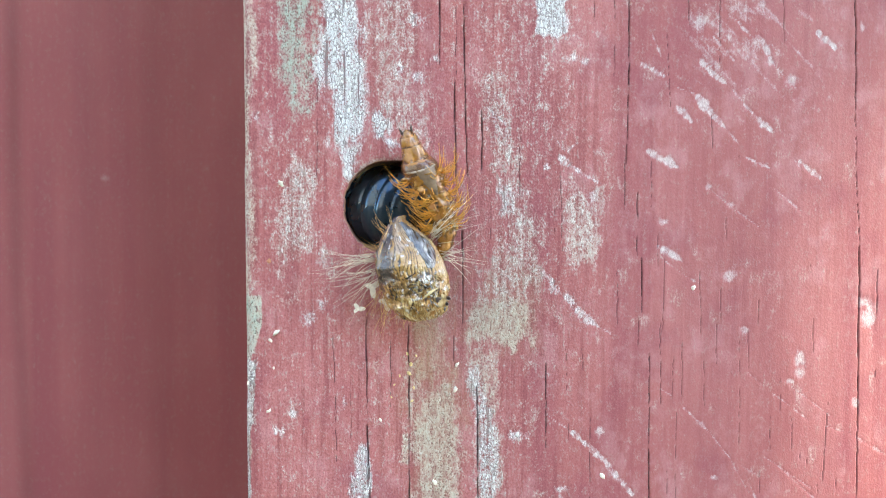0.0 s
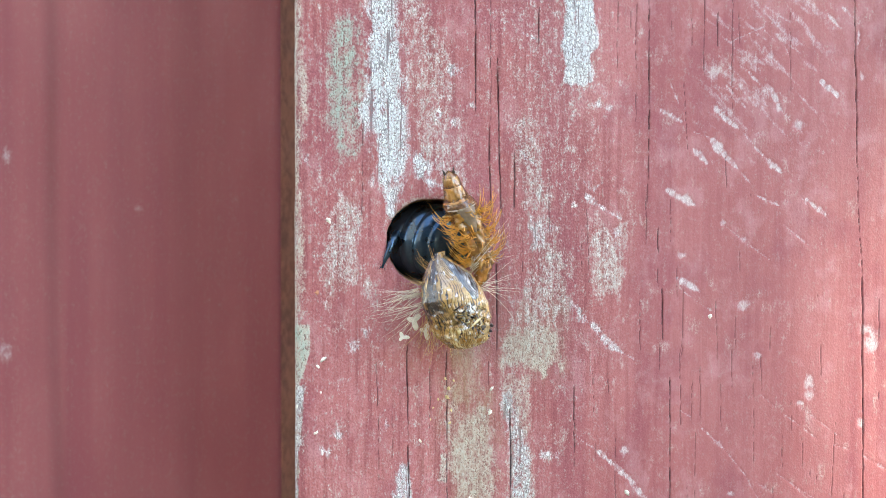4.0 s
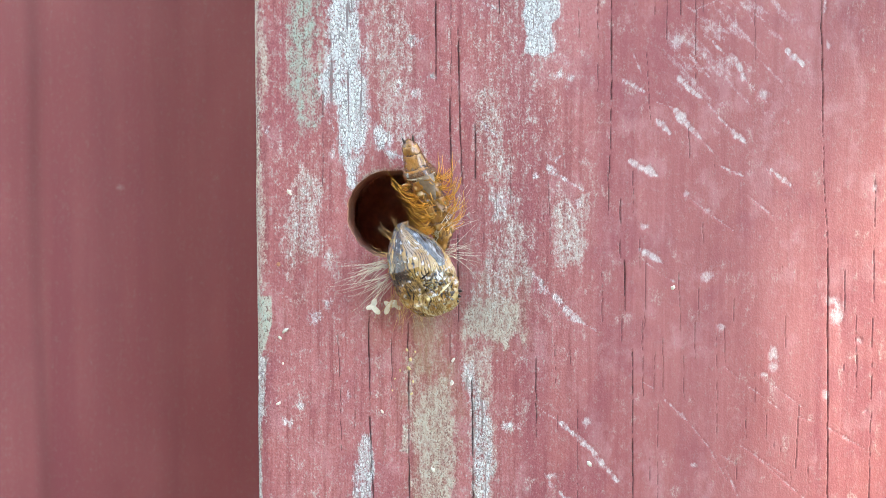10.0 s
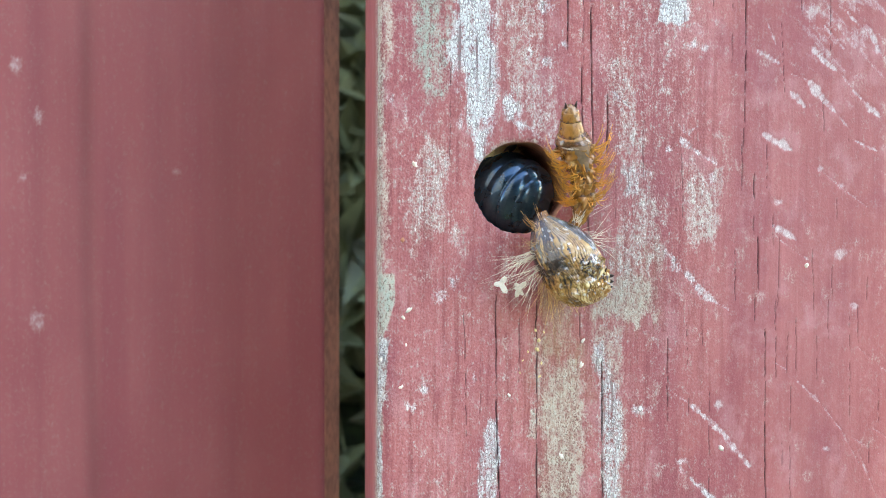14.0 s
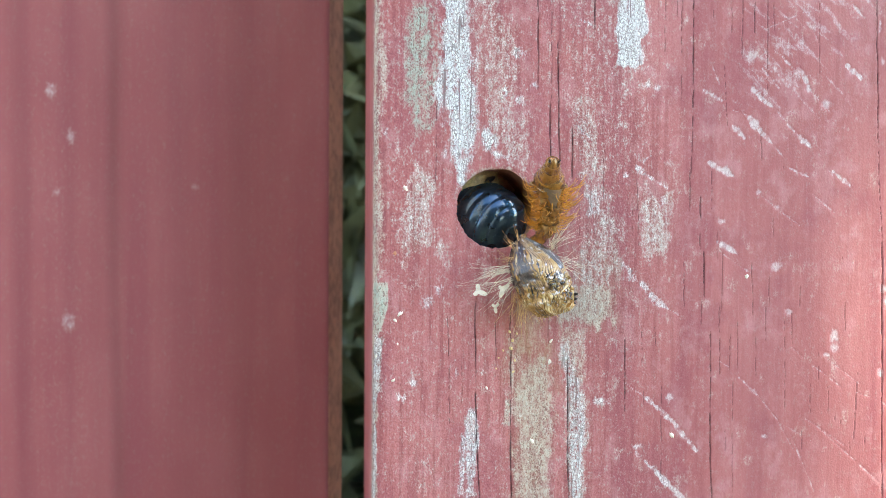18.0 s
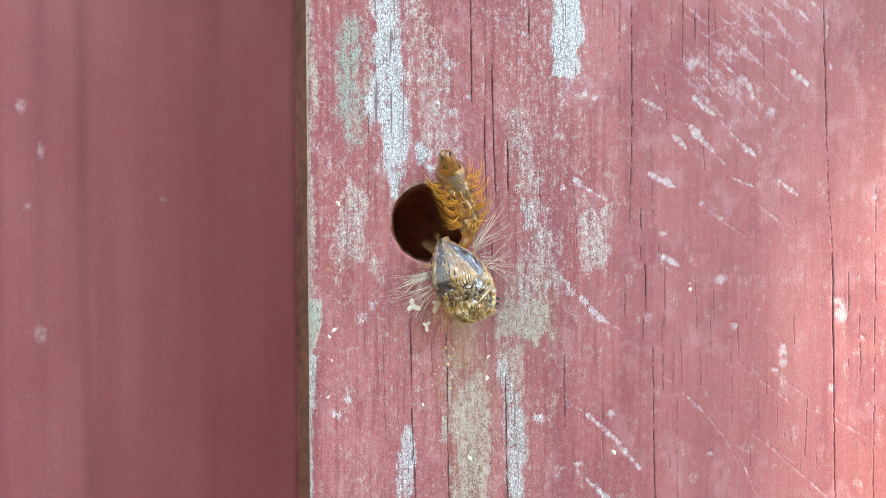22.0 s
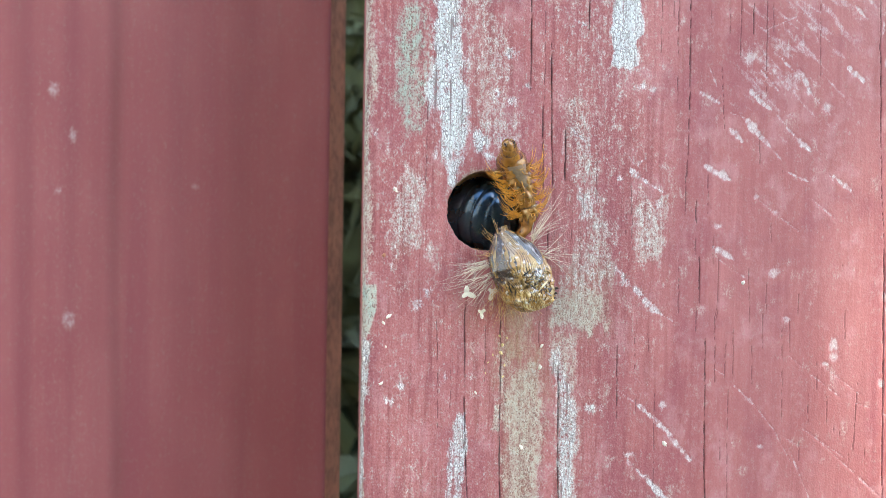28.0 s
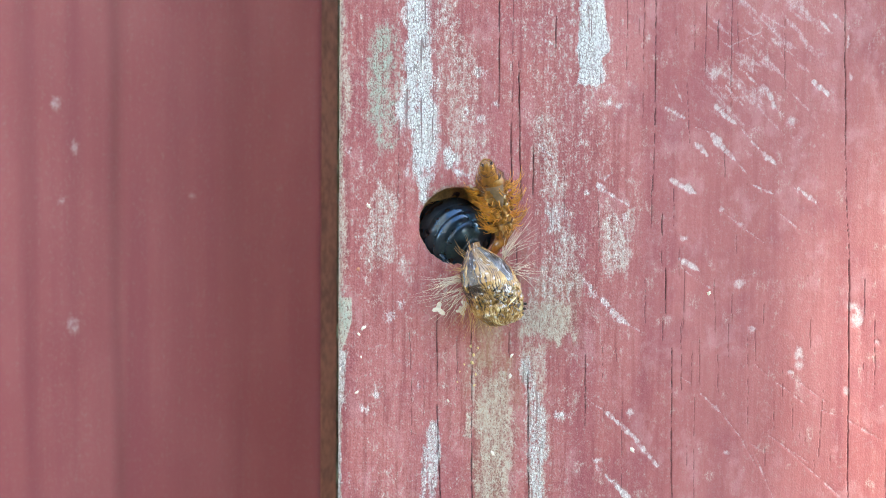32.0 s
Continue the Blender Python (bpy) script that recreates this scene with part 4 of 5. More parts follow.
FLAKE = plain("white_flake", (0.80, 0.76, 0.66), 0.7, 0.15, 1500)


def veined(ob, values):
    attr = ob.data.color_attributes.new("vein", "FLOAT_COLOR", "POINT")
    data = np.ones((len(values), 4), np.float32)
    values = np.asarray(values, np.float32)
    if values.ndim == 1:
        data[:, 0], data[:, 1:3] = values, 0
    else:
        data[:, :3] = values
    attr.data.foreach_set("color", data.ravel())
    return ob


def along(table, s):
    xs = [row[0] for row in table]
    return [float(np.interp(s, xs, [row[k] for row in table])) for k in range(1, len(table[0]))]


# height, half width, half depth, centre x, centre y (millimetres, in the part's own space)
CASE_SHAPE = [(-7.2, 1.6, 1.2, 1.0, -0.9), (-6.4, 3.1, 2.7, 0.8, -0.5), (-4.6, 4.0, 3.7, 0.5, -0.2), (-2.0, 4.5, 4.1, 0.3, 0), (0.8, 4.5, 4.0, 0, 0), (3.2, 3.75, 3.1, -0.2, 0.4), (5.2, 2.3, 2.0, -0.4, 0.9), (6.5, 1.2, 1.1, -0.5, 1.3), (7.2, 0.8, 0.6, 0.0, 1.5)]


def build_case(parent):
    """The thorax and head end: a ridged, crumpled almond of brown skin, wing pads folded round it."""
    rng = random.Random(21)
    rows, veins, sides = [], [], 380

    def flow(a, z):
        """Dark lines that run down from the apex, swaying, parting and fading."""
        ca, sa = math.cos(a), math.sin(a)
        sway = noise.noise((ca * 1.3, sa * 1.3, z * 0.22)) * 1.3 + 0.30 * noise.noise((ca * 4, sa * 4, z * 0.8)) + 0.08 * noise.noise((ca * 11, sa * 11, z * 2.4))
        wide = 0.36 + 0.36 * noise.noise((ca * 3 + 4, sa * 3, z * 0.5))
        line = 1 - smooth(wide * 0.55, wide * 1.3, abs(math.sin(34 * (a + 0.20 * sway))))
        return line * smooth(-0.6, -0.2, noise.noise((ca * 5, sa * 5 + 7, z * 1.1)))

    for z in np.linspace(-7.0, 7.2, 190):
        w, d, cx, cy = along(CASE_SHAPE, z)
        row = []
        for k in range(sides):
            a = 2 * math.pi * k / sides
            ca, sa = math.cos(a), math.sin(a)
            line = flow(a, z)
            crumple = noise.fractal((ca * 2.4 + 5, sa * 2.4, z * 0.55), 0.9, 2.0, 4)
            crease = abs(noise.noise((ca * 4.6, sa * 4.6 + 3, z * 0.9 + 1.7))) + 0.6 * abs(noise.noise((ca * 11, sa * 11, z * 2.2)))
            low = 1 - smooth(-3.5, 0.5, z)
            keel = math.exp(-(((a - 1.5 * math.pi + 0.22) / 0.20) ** 2)) * smooth(-1.5, 3.0, z)
            r = 1 - 0.030 * line + 0.10 * keel + (0.035 + 0.055 * low) * crumple - 0.06 * low * (0.5 - crease)
            row.append(((cx + w * r * ca) * MM, (cy + d * r * sa) * MM, z * MM))
            front = smooth(0.0, 0.5, -sa)
            blotch = noise.noise((ca * 1.6 + 8, sa * 1.6, z * 0.45))
            left = smooth(0.05, 0.75, -ca + 0.25 * blotch) * smooth(-4.5, 0.0, z)
            mottle = smooth(1.0, 0.55, math.hypot((w * ca - 0.9) / 2.6, (z + 1.9) / 2.2) + 0.35 * blotch) * front
            torn = noise.noise((ca * 7, sa * 7, z * 1.7))
            value = 0.56 - 0.72 * line + 0.16 * crumple + 0.5 * low * (crease - 0.3) + 0.22 * blotch - 0.5 * left - 0.12 * smooth(3, 6.5, z) + 0.15 * keel
            # masks of the painted glints and of the blue-grey sky sheen
            silver_glint = mottle * smooth(-0.18, 0.12, torn) * 0.9 + 0.55 * smooth(0.30, 0.45, torn) * front
            blue = 0.35 * (1 - 0.5 * line) * smooth(0.38, 0.70, noise.noise((ca * 2.5 + 3, sa * 2.5, z * 0.6)) + 0.35 * smooth(0.5, 4, z) + 0.15 * front) * front
            veins.append((float(np.clip(value - 0.5 * mottle * smooth(0.1, -0.3, torn), 0, 1)), float(np.clip(silver_glint, 0, 1)), float(np.clip(blue, 0, 1))))
        rows.append(row)
    case = veined(part("thorax_skin", sheet_grid(rows), SHELL, parent, "brown wrinkled glossy skin, split at its lower end"), veins)
    # wing pads: a narrow lined plate laid from the apex down each flank
    for side, start, broad in ((-1, 0.75, 0.42), (1, 0.22, 0.62)):
        rows, veins = [], []
        bm = bmesh.new()
        for s in np.linspace(0, 1, 54):
            z = 6.4 - 6.6 * s
            w, d, cx, cy = along(CASE_SHAPE, z)
            row = []
            for k in range(51):
                e = k / 50
                span = 0.12 + broad * math.sin(math.pi * min(1.0, 0.10 + 0.86 * s)) ** 0.8
                a = -math.pi / 2 + side * (start + 0.32 * s + span * e + 0.05 * noise.noise((s * 5, e * 2, side)))
                line = flow(a + 3.3, z)
                lift = 0.20 - 0.18 * abs(2 * e - 1) ** 3 - 0.03 * line + 0.10 * noise.noise((e * 3, s * 5, side * 2.0))
                row.append(bm.verts.new(((cx + (w + lift) * math.cos(a)) * MM, (cy + (d + lift) * math.sin(a)) * MM, z * MM)))
                veins.append(float(np.clip(0.60 - 0.75 * line + 0.5 * noise.noise((e * 4, s * 7, side)) - (0.3 if side < 0 else 0), 0, 1)))
            rows.append(row)
        for a, b in zip(rows, rows[1:]):
            for k in range(50):
                bm.faces.new((a[k], a[k + 1], b[k + 1], b[k])[::side])
        veined(part("wing_pad", bm, PAD if side > 0 else SHELL, case, "lined wing pad, its blue-grey sky sheen put into the colour" if side > 0 else "dark brown lined wing pad"), veins)
    # the split face: a pale crest, its glint in the colour, over two dark blobs for shaded hollows, yellow plates, a
    # rolled lip, silvery creases
    def face(x, z, out=0.0):
        w, d, cx, cy = along(CASE_SHAPE, z)
        return Vector((x, cy - d * math.sqrt(max(0.05, 1 - ((x - cx) / w) ** 2)) - out, z)) * MM

    def roll(name, mat, points, radii, label, value):
        bm = bmesh.new()
        tube(bm, [face(*p) for p in points], [r * MM for r in radii], 10)
        ob = part(name, bm, mat, case, label)
        return veined(ob, [value + 0.5 * noise.noise(Vector(v.co) * 2500) for v in ob.data.vertices])

    roll("crest", SHELL, [(0.7, -4.1, 0.1), (1.3, -3.7, 0.3), (2.0, -3.3, 0.4), (2.6, -3.1, 0.3), (3.1, -3.0, 0.1)], [0.03, 0.10, 0.2, 0.15, 0.04], "pale glossy crest", 1.0)
    # dark lumps laid on the skin where shaded openings would be
    for x, z, wide in ((0.9, -4.0, 1.15), (3.0, -4.5, 0.5)):
        bm = bmesh.new()
        bmesh.ops.create_icosphere(bm, subdivisions=3, radius=1)
        for v in bm.verts:
            k = 1 + 0.3 * noise.noise(v.co * 2 + Vector((x, 0, 0)))
            v.co = face(x + v.co.x * wide * k, z + (0.34 - 0.25 * v.co.x) * v.co.z * k, 0.04 + 0.06 * v.co.y)
        part("hollow", bm, SPINE, case, "dark blob that stands in for a shaded opening")
    for k in range(13):
        x, z = rng.uniform(-1.6, 3.6), rng.uniform(-6.2, -1.2)
        bright = z < -3.4 and x > 0.5
        m = Matrix.Translation(face(x, z, 0.02)) @ Euler((rng.uniform(-0.8, 0.8), rng.uniform(-1.5, 1.5), rng.uniform(-0.8, 0.8))).to_matrix().to_4x4()
        bm, rows = bmesh.new(), []
        long, wide = rng.uniform(0.4, 0.8), rng.uniform(0.25, 0.5)
        for i in range(7):
            row = []
            for j in range(7):
                u, v = i / 3 - 1, j / 3 - 1
                edge = 1 - 0.6 * abs(u) ** 1.5
                row.append(bm.verts.new(m @ (Vector((u * long, -0.12 * (1 - v * v) - 0.45 * noise.noise((u * 2, v * 2, k)), v * wide * edge)) * MM)))
            rows.append(row)
        for p, q in zip(rows, rows[1:]):
            for j in range(6):
                bm.faces.new((p[j], p[j + 1], q[j + 1], q[j]))
        bmesh.ops.solidify(bm, geom=bm.faces[:], thickness=0.00008)
        plate = part("torn_plate", bm, AMBER if bright else SHELL, case)
        veined(plate, [(0.7 if bright else 0.45) + 0.7 * noise.noise(Vector(v.co) * 1800) for v in plate.data.vertices])
    bm, rows = bmesh.new(), []
    for i in range(9):
        u = i / 8
        rows.append([bm.verts.new(face(1.0 + 3.0 * u, -6.1 + 1.5 * u * v + 0.5 * u, 0.12 + 0.12 * math.sin(3 * v) + 0.10 * noise.noise((u * 4, v * 4, 1)))) for v in np.linspace(0, 1, 8)])
    for p, q in zip(rows, rows[1:]):
        for j in range(7):
            bm.faces.new((p[j], p[j + 1], q[j + 1], q[j]))
    bmesh.ops.solidify(bm, geom=bm.faces[:], thickness=0.0001)
    plate = part("face_plate", bm, SHELL, case, "pale yellow triangular face plate")
    veined(plate, [0.85 + 0.5 * noise.noise(Vector(v.co) * 1500) for v in plate.data.vertices])
    # curled shreds of torn skin over the split end
    for k in range(46):
        x, z = rng.gauss(1.0, 1.35), rng.gauss(-3.2, 1.5)
        if not (-2.6 < x < 4.0 and -6.4 < z < 0.4):
            continue
        turn = rng.gauss(0.5, 0.9)
        ahead, across = Vector((math.sin(turn), 0, math.cos(turn))), Vector((math.cos(turn), 0, -math.sin(turn)))
        long, wide, curl = rng.uniform(0.5, 1.5), rng.uniform(0.06, 0.22), rng.uniform(0.1, 0.5)
        bm, rows = bmesh.new(), []
        for i in range(8):
            u = i / 7
            p = face(x, z, 0.05) + (ahead * long * (u - 0.5) + Vector((0, -1, 0)) * curl * (u * u + 0.25 * math.sin(5 * u + k))) * MM
            half = wide * (1 - u) ** 0.6 + 0.02
            rows.append([bm.verts.new(p + (across * e * half + Vector((0, 0.5 * wide * e * e, 0))) * MM) for e in (-1, -0.4, 0.4, 1)])
        for p, q in zip(rows, rows[1:]):
            for j in range(3):
                bm.faces.new((p[j], p[j + 1], q[j + 1], q[j]))
        bmesh.ops.solidify(bm, geom=bm.faces[:], thickness=0.00004)
        shred = part("shred", bm, rng.choice((SHELL, SHELL, AMBER)), case)
        tone = rng.choice((0.1, 0.55, 0.9, 1.0))
        veined(shred, [(tone + 0.3 * noise.noise(Vector(v.co) * 2500), 0.75 if tone == 1.0 else 0.0, 0.0) for v in shred.data.vertices])
    # small dark spines round the head end
    for x, z in ((3.9, -5.4), (3.4, -6.0), (4.3, -4.7), (2.4, -5.2)):
        bm = bmesh.new()
        root = Vector((x, -1.9, z)) * MM
        tube(bm, [root, root + Vector((0.1, -0.3, -0.05)) * MM, root + Vector((0.25, -0.5, -0.1)) * MM], [0.0003, 0.0002, 0.00006], 7)
        part("head_spine", bm, SPINE, case, "short dark spine")
    # fans of hair
    fans = [
        ("side_hairs", STRAW, 30, (-4.3, 0.2, 2.3), (0.4, 0.8, 0.7), (-1.0, -0.08, 0.10), 0.17, (4.0, 7.8), (0.05, 0.05, -0.10)),
        ("side_hairs", STRAW, 16, (-4.5, 0.2, 0.0), (0.4, 0.8, 1.0), (-1.0, -0.05, -0.35), 0.24, (4.0, 8.4), (0.0, 0.05, 0.05)),
        ("side_hairs", STRAW, 24, (3.6, 0.2, 3.6), (0.4, 0.8, 0.8), (0.72, -0.10, 0.60), 0.30, (4.0, 8.4), (0.10, 0.05, -0.10)),
        ("side_hairs", STRAW, 16, (4.6, 0.4, 1.4), (0.3, 0.5, 1.4), (1.0, 0.0, -0.35), 0.34, (2.5, 6.0), (0.0, 0.05, -0.15)),
        ("lower_hairs", TAN, 38, (-3.6, 0.6, -2.6), (1.0, 0.8, 2.2), (-0.40, -0.05, -1.0), 0.36, (2.4, 5.0), (-0.05, 0.1, 0.05)),
        ("upper_hairs", TAN, 12, (-3.3, -0.2, 3.4), (0.6, 0.5, 0.9), (-0.9, -0.35, 0.15), 0.22, (2.4, 4.0), (0.1, 0.0, 0.2)),
        ("upper_hairs", TAN, 12, (-1.6, 0.4, 5.4), (1.2, 0.4, 0.8), (-0.7, -0.25, 0.7), 0.35, (1.8, 3.4), (0.2, 0.1, 0.3)),
        ("foot_hairs", TAN, 26, (-0.6, -0.6, -6.0), (2.4, 1.0, 0.7), (-0.25, -0.25, -1.0), 0.40, (1.0, 2.6), (0.0, 0.1, 0.1)),
        ("foot_hairs", STRAW, 16, (2.2, -1.2, -5.6), (1.8, 1.0, 0.8), (0.35, -0.35, -0.9), 0.45, (0.8, 1.8), (0.0, 0.1, 0.1)),
    ]
    for name, mat, count, root, spread, way, fan, length, bend in fans:
        bm = bmesh.new()
        for _ in range(count):
            p = Vector([c + rng.uniform(-s, s) for c, s in zip(root, spread)]) * MM
            v = Vector(way) + Vector((rng.gauss(0, fan), rng.gauss(0, fan * 0.5), rng.gauss(0, fan)))
            b = Vector(bend) + Vector((rng.gauss(0, 0.12), rng.gauss(0, 0.06), rng.gauss(0, 0.16)))
            bristle(bm, p, v, rng.uniform(*length) * MM, b, rng.uniform(0.000036, 0.000058))
        part(name, bm, mat, case, "fine pale hairs" if mat is STRAW else "stiff golden hairs")
    return case


# height, half width, half depth, centre x
TAIL_SHAPE = [(-4.6, 0.7, 0.7, -1.6), (-3.6, 1.1, 1.1, -0.7), (-2.6, 1.3, 1.3, 0.2), (-1.5, 1.4, 1.4, 0.8), (0.0, 1.5, 1.5, 1.0), (2.5, 1.55, 1.6, 1.1), (5.0, 1.85, 1.8, 0.7), (7.0, 2.3, 2.05, 0.2), (8.3, 2.3, 2.1, 0.0), (9.3, 1.75, 1.65, -0.2), (10.4, 1.4, 1.35, -0.25), (11.4, 1.25, 1.2, -0.3), (12.3, 1.05, 1.0, -0.35), (12.8, 0.75, 0.7, -0.35), (13.0, 0.45, 0.4, -0.35), (13.15, 0.08, 0.07, -0.35)]


TIP = 8.2      # where the tip bends, along the tail


def build_tail(parent):
    """The abdomen of the skin: overlapping amber rings with curled bristles, ending in two dark points."""
    rng = random.Random(33)

    def core(name, z0, z1, label):
        rows, veins = [], []
        for z in np.linspace(z0, z1, 44):
            w, d, cx = along(TAIL_SHAPE, z)
            w, d = (k * (1 + 0.10 * math.sin(z * 3.9)) if z < -1 else k for k in (w, d))
            rows.append([((cx + 0.93 * w * math.cos(a)) * MM, 0.93 * d * math.sin(a) * MM, z * MM) for a in (2 * math.pi * k / 40 for k in range(40))])
            veins += [0.35 + 0.3 * noise.noise((k * 0.3, z * 0.8, 2)) for k in range(40)]
        return veined(part(name, sheet_grid(rows), AMBER, parent, label), veins)

    def on_tip(ob):
        ob.data.transform(Matrix.Translation((0, 0, -TIP * MM)))
        return ob

    tail = core("tail_skin", -4.6, 8.5, "curved amber abdomen skin of overlapping rings")
    tip = on_tip(core("tail_tip", 7.7, 13.15, "glossy amber tail tip"))
    edges = [-1.0, 0.9, 2.6, 4.3, 5.9, 7.3, 9.1, 11.0, 12.3]
    for n, (a, b) in enumerate(zip(edges, edges[1:])):
        rows, veins = [], []
        for s in (0.0, 0.1, 0.3, 0.5, 0.7, 0.85, 0.95, 1.0, 1.03, 0.96):
            z = a + (b - a) * s
            w, d, cx = along(TAIL_SHAPE, min(z, 12.9))
            grow = (0.97 + (0.07 if n > 4 else 0.04) * math.sin(math.pi * min(1, s * 0.8))) if s != 0.96 else 0.92
            row = []
            for k in range(56):
                t = 2 * math.pi * k / 56
                rough = (0.36 if n < 5 else 0.07) * noise.fractal((math.cos(t) * 2.2, math.sin(t) * 2.2, z * 0.9), 0.9, 2.0, 4)
                row.append(((cx + w * (grow + rough) * math.cos(t)) * MM, d * (grow + rough) * math.sin(t) * MM, (z + 0.25 * math.sin(t) * (1 if n > 4 else 0.3)) * MM))
                veins.append(float(np.clip(0.38 + 0.22 * smooth(0.82, 1.0, s) - 0.3 * smooth(0.3, 0.0, s) + 1.6 * rough - (0.22 if n == 5 else 0), 0, 1)))
            rows.append(row)
        ring = veined(part("ring", sheet_grid(rows), AMBER, tail if n < 5 else tip), veins)
        if n > 4:
            on_tip(ring)
        if n > 4:
            continue
        bm = bmesh.new()
        for _ in range((46, 44, 40, 34, 26, 8, 0, 0)[n]):
            t = rng.choice((rng.gauss(math.pi + 0.3, 0.35), rng.gauss(-0.3, 0.35), rng.gauss(math.pi + 0.2, 0.3), rng.uniform(math.pi, 2 * math.pi) if n < 4 else rng.gauss(-0.5, 0.5)))
            z = a + (b - a) * rng.uniform(0.45, 0.9)
            w, d, cx = along(TAIL_SHAPE, z)
            root = Vector((cx + w * math.cos(t), d * math.sin(t), z)) * MM
            front = max(0.0, -math.sin(t)) ** 2
            way = Vector((math.cos(t) + rng.gauss(0, 0.25), math.sin(t) * 0.6, rng.gauss(-0.35, 0.35)))
            size = rng.uniform(1.8, 4.0) * (1 - 0.45 * front) * (1 if n < 5 else 0.6)
            bristle(bm, root, way, size * MM, (-0.25 * math.cos(t), -0.1, rng.uniform(0.35, 1.0)), rng.uniform(0.00007, 0.00012), 6)
        part("bristles", bm, GOLD, tail, "curled golden bristles")
    # the pale collar and the grey belly plate below it
    bm = bmesh.new()
    pts = []
    for k in range(13):
        t = math.pi * (1.08 + 0.84 * k / 12)
        w, d, cx = along(TAIL_SHAPE, 8.1)
        pts.append(Vector((cx + (w + 0.08) * math.cos(t), (d + 0.12) * math.sin(t), 8.1 - 0.35 * math.sin(math.pi * k / 12))) * MM)
    tube(bm, pts, [(0.03 + 0.10 * math.sin(math.pi * k / 12)) * MM for k in range(13)], 8)
    collar = on_tip(part("collar", bm, AMBER, tip, "shiny white collar"))
    veined(collar, [(1.0, 0.6, 0.0)] * len(collar.data.vertices))
    bm, rows = bmesh.new(), []
    for i in range(15):
        z = 7.8 - 3.6 * i / 14
        w, d, cx = along(TAIL_SHAPE, z)
        half = 0.62 * (1 - i / 14) ** 0.8 + 0.04
        rows.append([bm.verts.new(Vector((cx + 0.25 + w * math.sin(e * half), -(d * 1.07) * math.cos(e * half) - 0.05 * (1 - e * e), z)) * MM) for e in np.linspace(-1, 1, 11)])
    for p, q in zip(rows, rows[1:]):
        for j in range(10):
            bm.faces.new((p[j], q[j], q[j + 1], p[j + 1]))
    part("belly_plate", bm, BELLY, tail, "grey-brown glossy belly plate")
    for side in (-1, 1):
        bm = bmesh.new()
        root = Vector((-0.3 + side * 0.6, -0.2, 12.7)) * MM
        tube(bm, [root, root + Vector((side * 0.06, -0.1, 0.4)) * MM, root + Vector((side * 0.2, -0.15, 0.85)) * MM], [0.00024, 0.00016, 0.00003], 6)
        on_tip(part("tail_spine", bm, SPINE, tip, "dark pointed spine"))
    return tail, tip


pupal_skin = new("pupal_skin")
pupal_skin.location = (0.0045, 0, HOLE_Z - 0.004)
pupal_skin.empty_display_size = 0.002
tagged(pupal_skin, "empty amber fly pupal skin with bristles, stuck in the hole", "insect skin")
case = build_case(pupal_skin)
tail, tail_tip = build_tail(pupal_skin)


# ---- crumbs and flakes ----
def crumb(name, x, z, size, seed, mat, label, group, long=1.8):
    rng = random.Random(seed)
    size *= 0.78
    bm = bmesh.new()
    bmesh.ops.create_icosphere(bm, subdivisions=2, radius=1)
    for v in bm.verts:
        n = 1 + 0.9 * noise.noise(v.co * 2.1 + Vector((seed, 0, 0)))
        v.co = Vector((v.co.x * size * n, v.co.y * size * 0.6 * n, v.co.z * size * long * n)) * MM
    ob = part(name, bm, mat, label=label)
    tagged(ob, label, "crumb", group)
    ob.matrix_world = pose(x * MM, -size * 0.45 * MM, HOLE_Z + z * MM, 0, rng.uniform(-60, 60), 0)
    return ob


for n, (x, z, size) in enumerate([(-15.2, -16.7, 0.34), (-16.0, -17.8, 0.24), (-16.3, -27.3, 0.24), (-1.4, -28.6, 0.22), (6.0, -37.2, 0.3), (8.7, -24.5, 0.3), (8.9, -21.1, 0.25), (28.9, -36.5, 0.32), (-14.5, 3.1, 0.32), (-15.6, -21.5, 0.15), (-19.0, -23.5, 0.22)]):
    crumb("wood_crumb", x, z, size, n, FLAKE, "tiny white crumb of wood stuck to the red paint", "crumbs on the board")
crumb("wood_crumb", 40.9, -10.6, 0.38, 77, FLAKE, "tiny white crumb of wood stuck to the red paint", "crumbs on the board", 1.1)
crumb("dirt_crumb", -16.1, -7.2, 0.4, 78, RAW_WOOD, "tiny brown crumb of dirt on the red paint", "crumbs on the board", 1.0)
crumb("frass_crumb", 2.7, -21.0, 0.30, 79, plain("yellow_frass", (0.72, 0.58, 0.28), 0.8, 0.3, 2500), "small pale yellow crumb of frass below the hole", "crumbs on the board", 1.1)

YELLOW_FRASS = bpy.data.materials["yellow_frass"]
for n, (x, z, size) in enumerate([(2.2, -19.6, 0.2), (2.5, -22.3, 0.28), (1.2, -22.6, 0.16), (0.5, -23.8, 0.14), (3.1, -24.2, 0.18), (2.9, -26.0, 0.2), (0.1, -25.5, 0.13), (3.4, -19.9, 0.15)]):
    crumb("frass_crumb", x, z, size, 90 + n, YELLOW_FRASS, "small pale yellow crumb of frass below the hole", "crumbs on the board", 1.6)


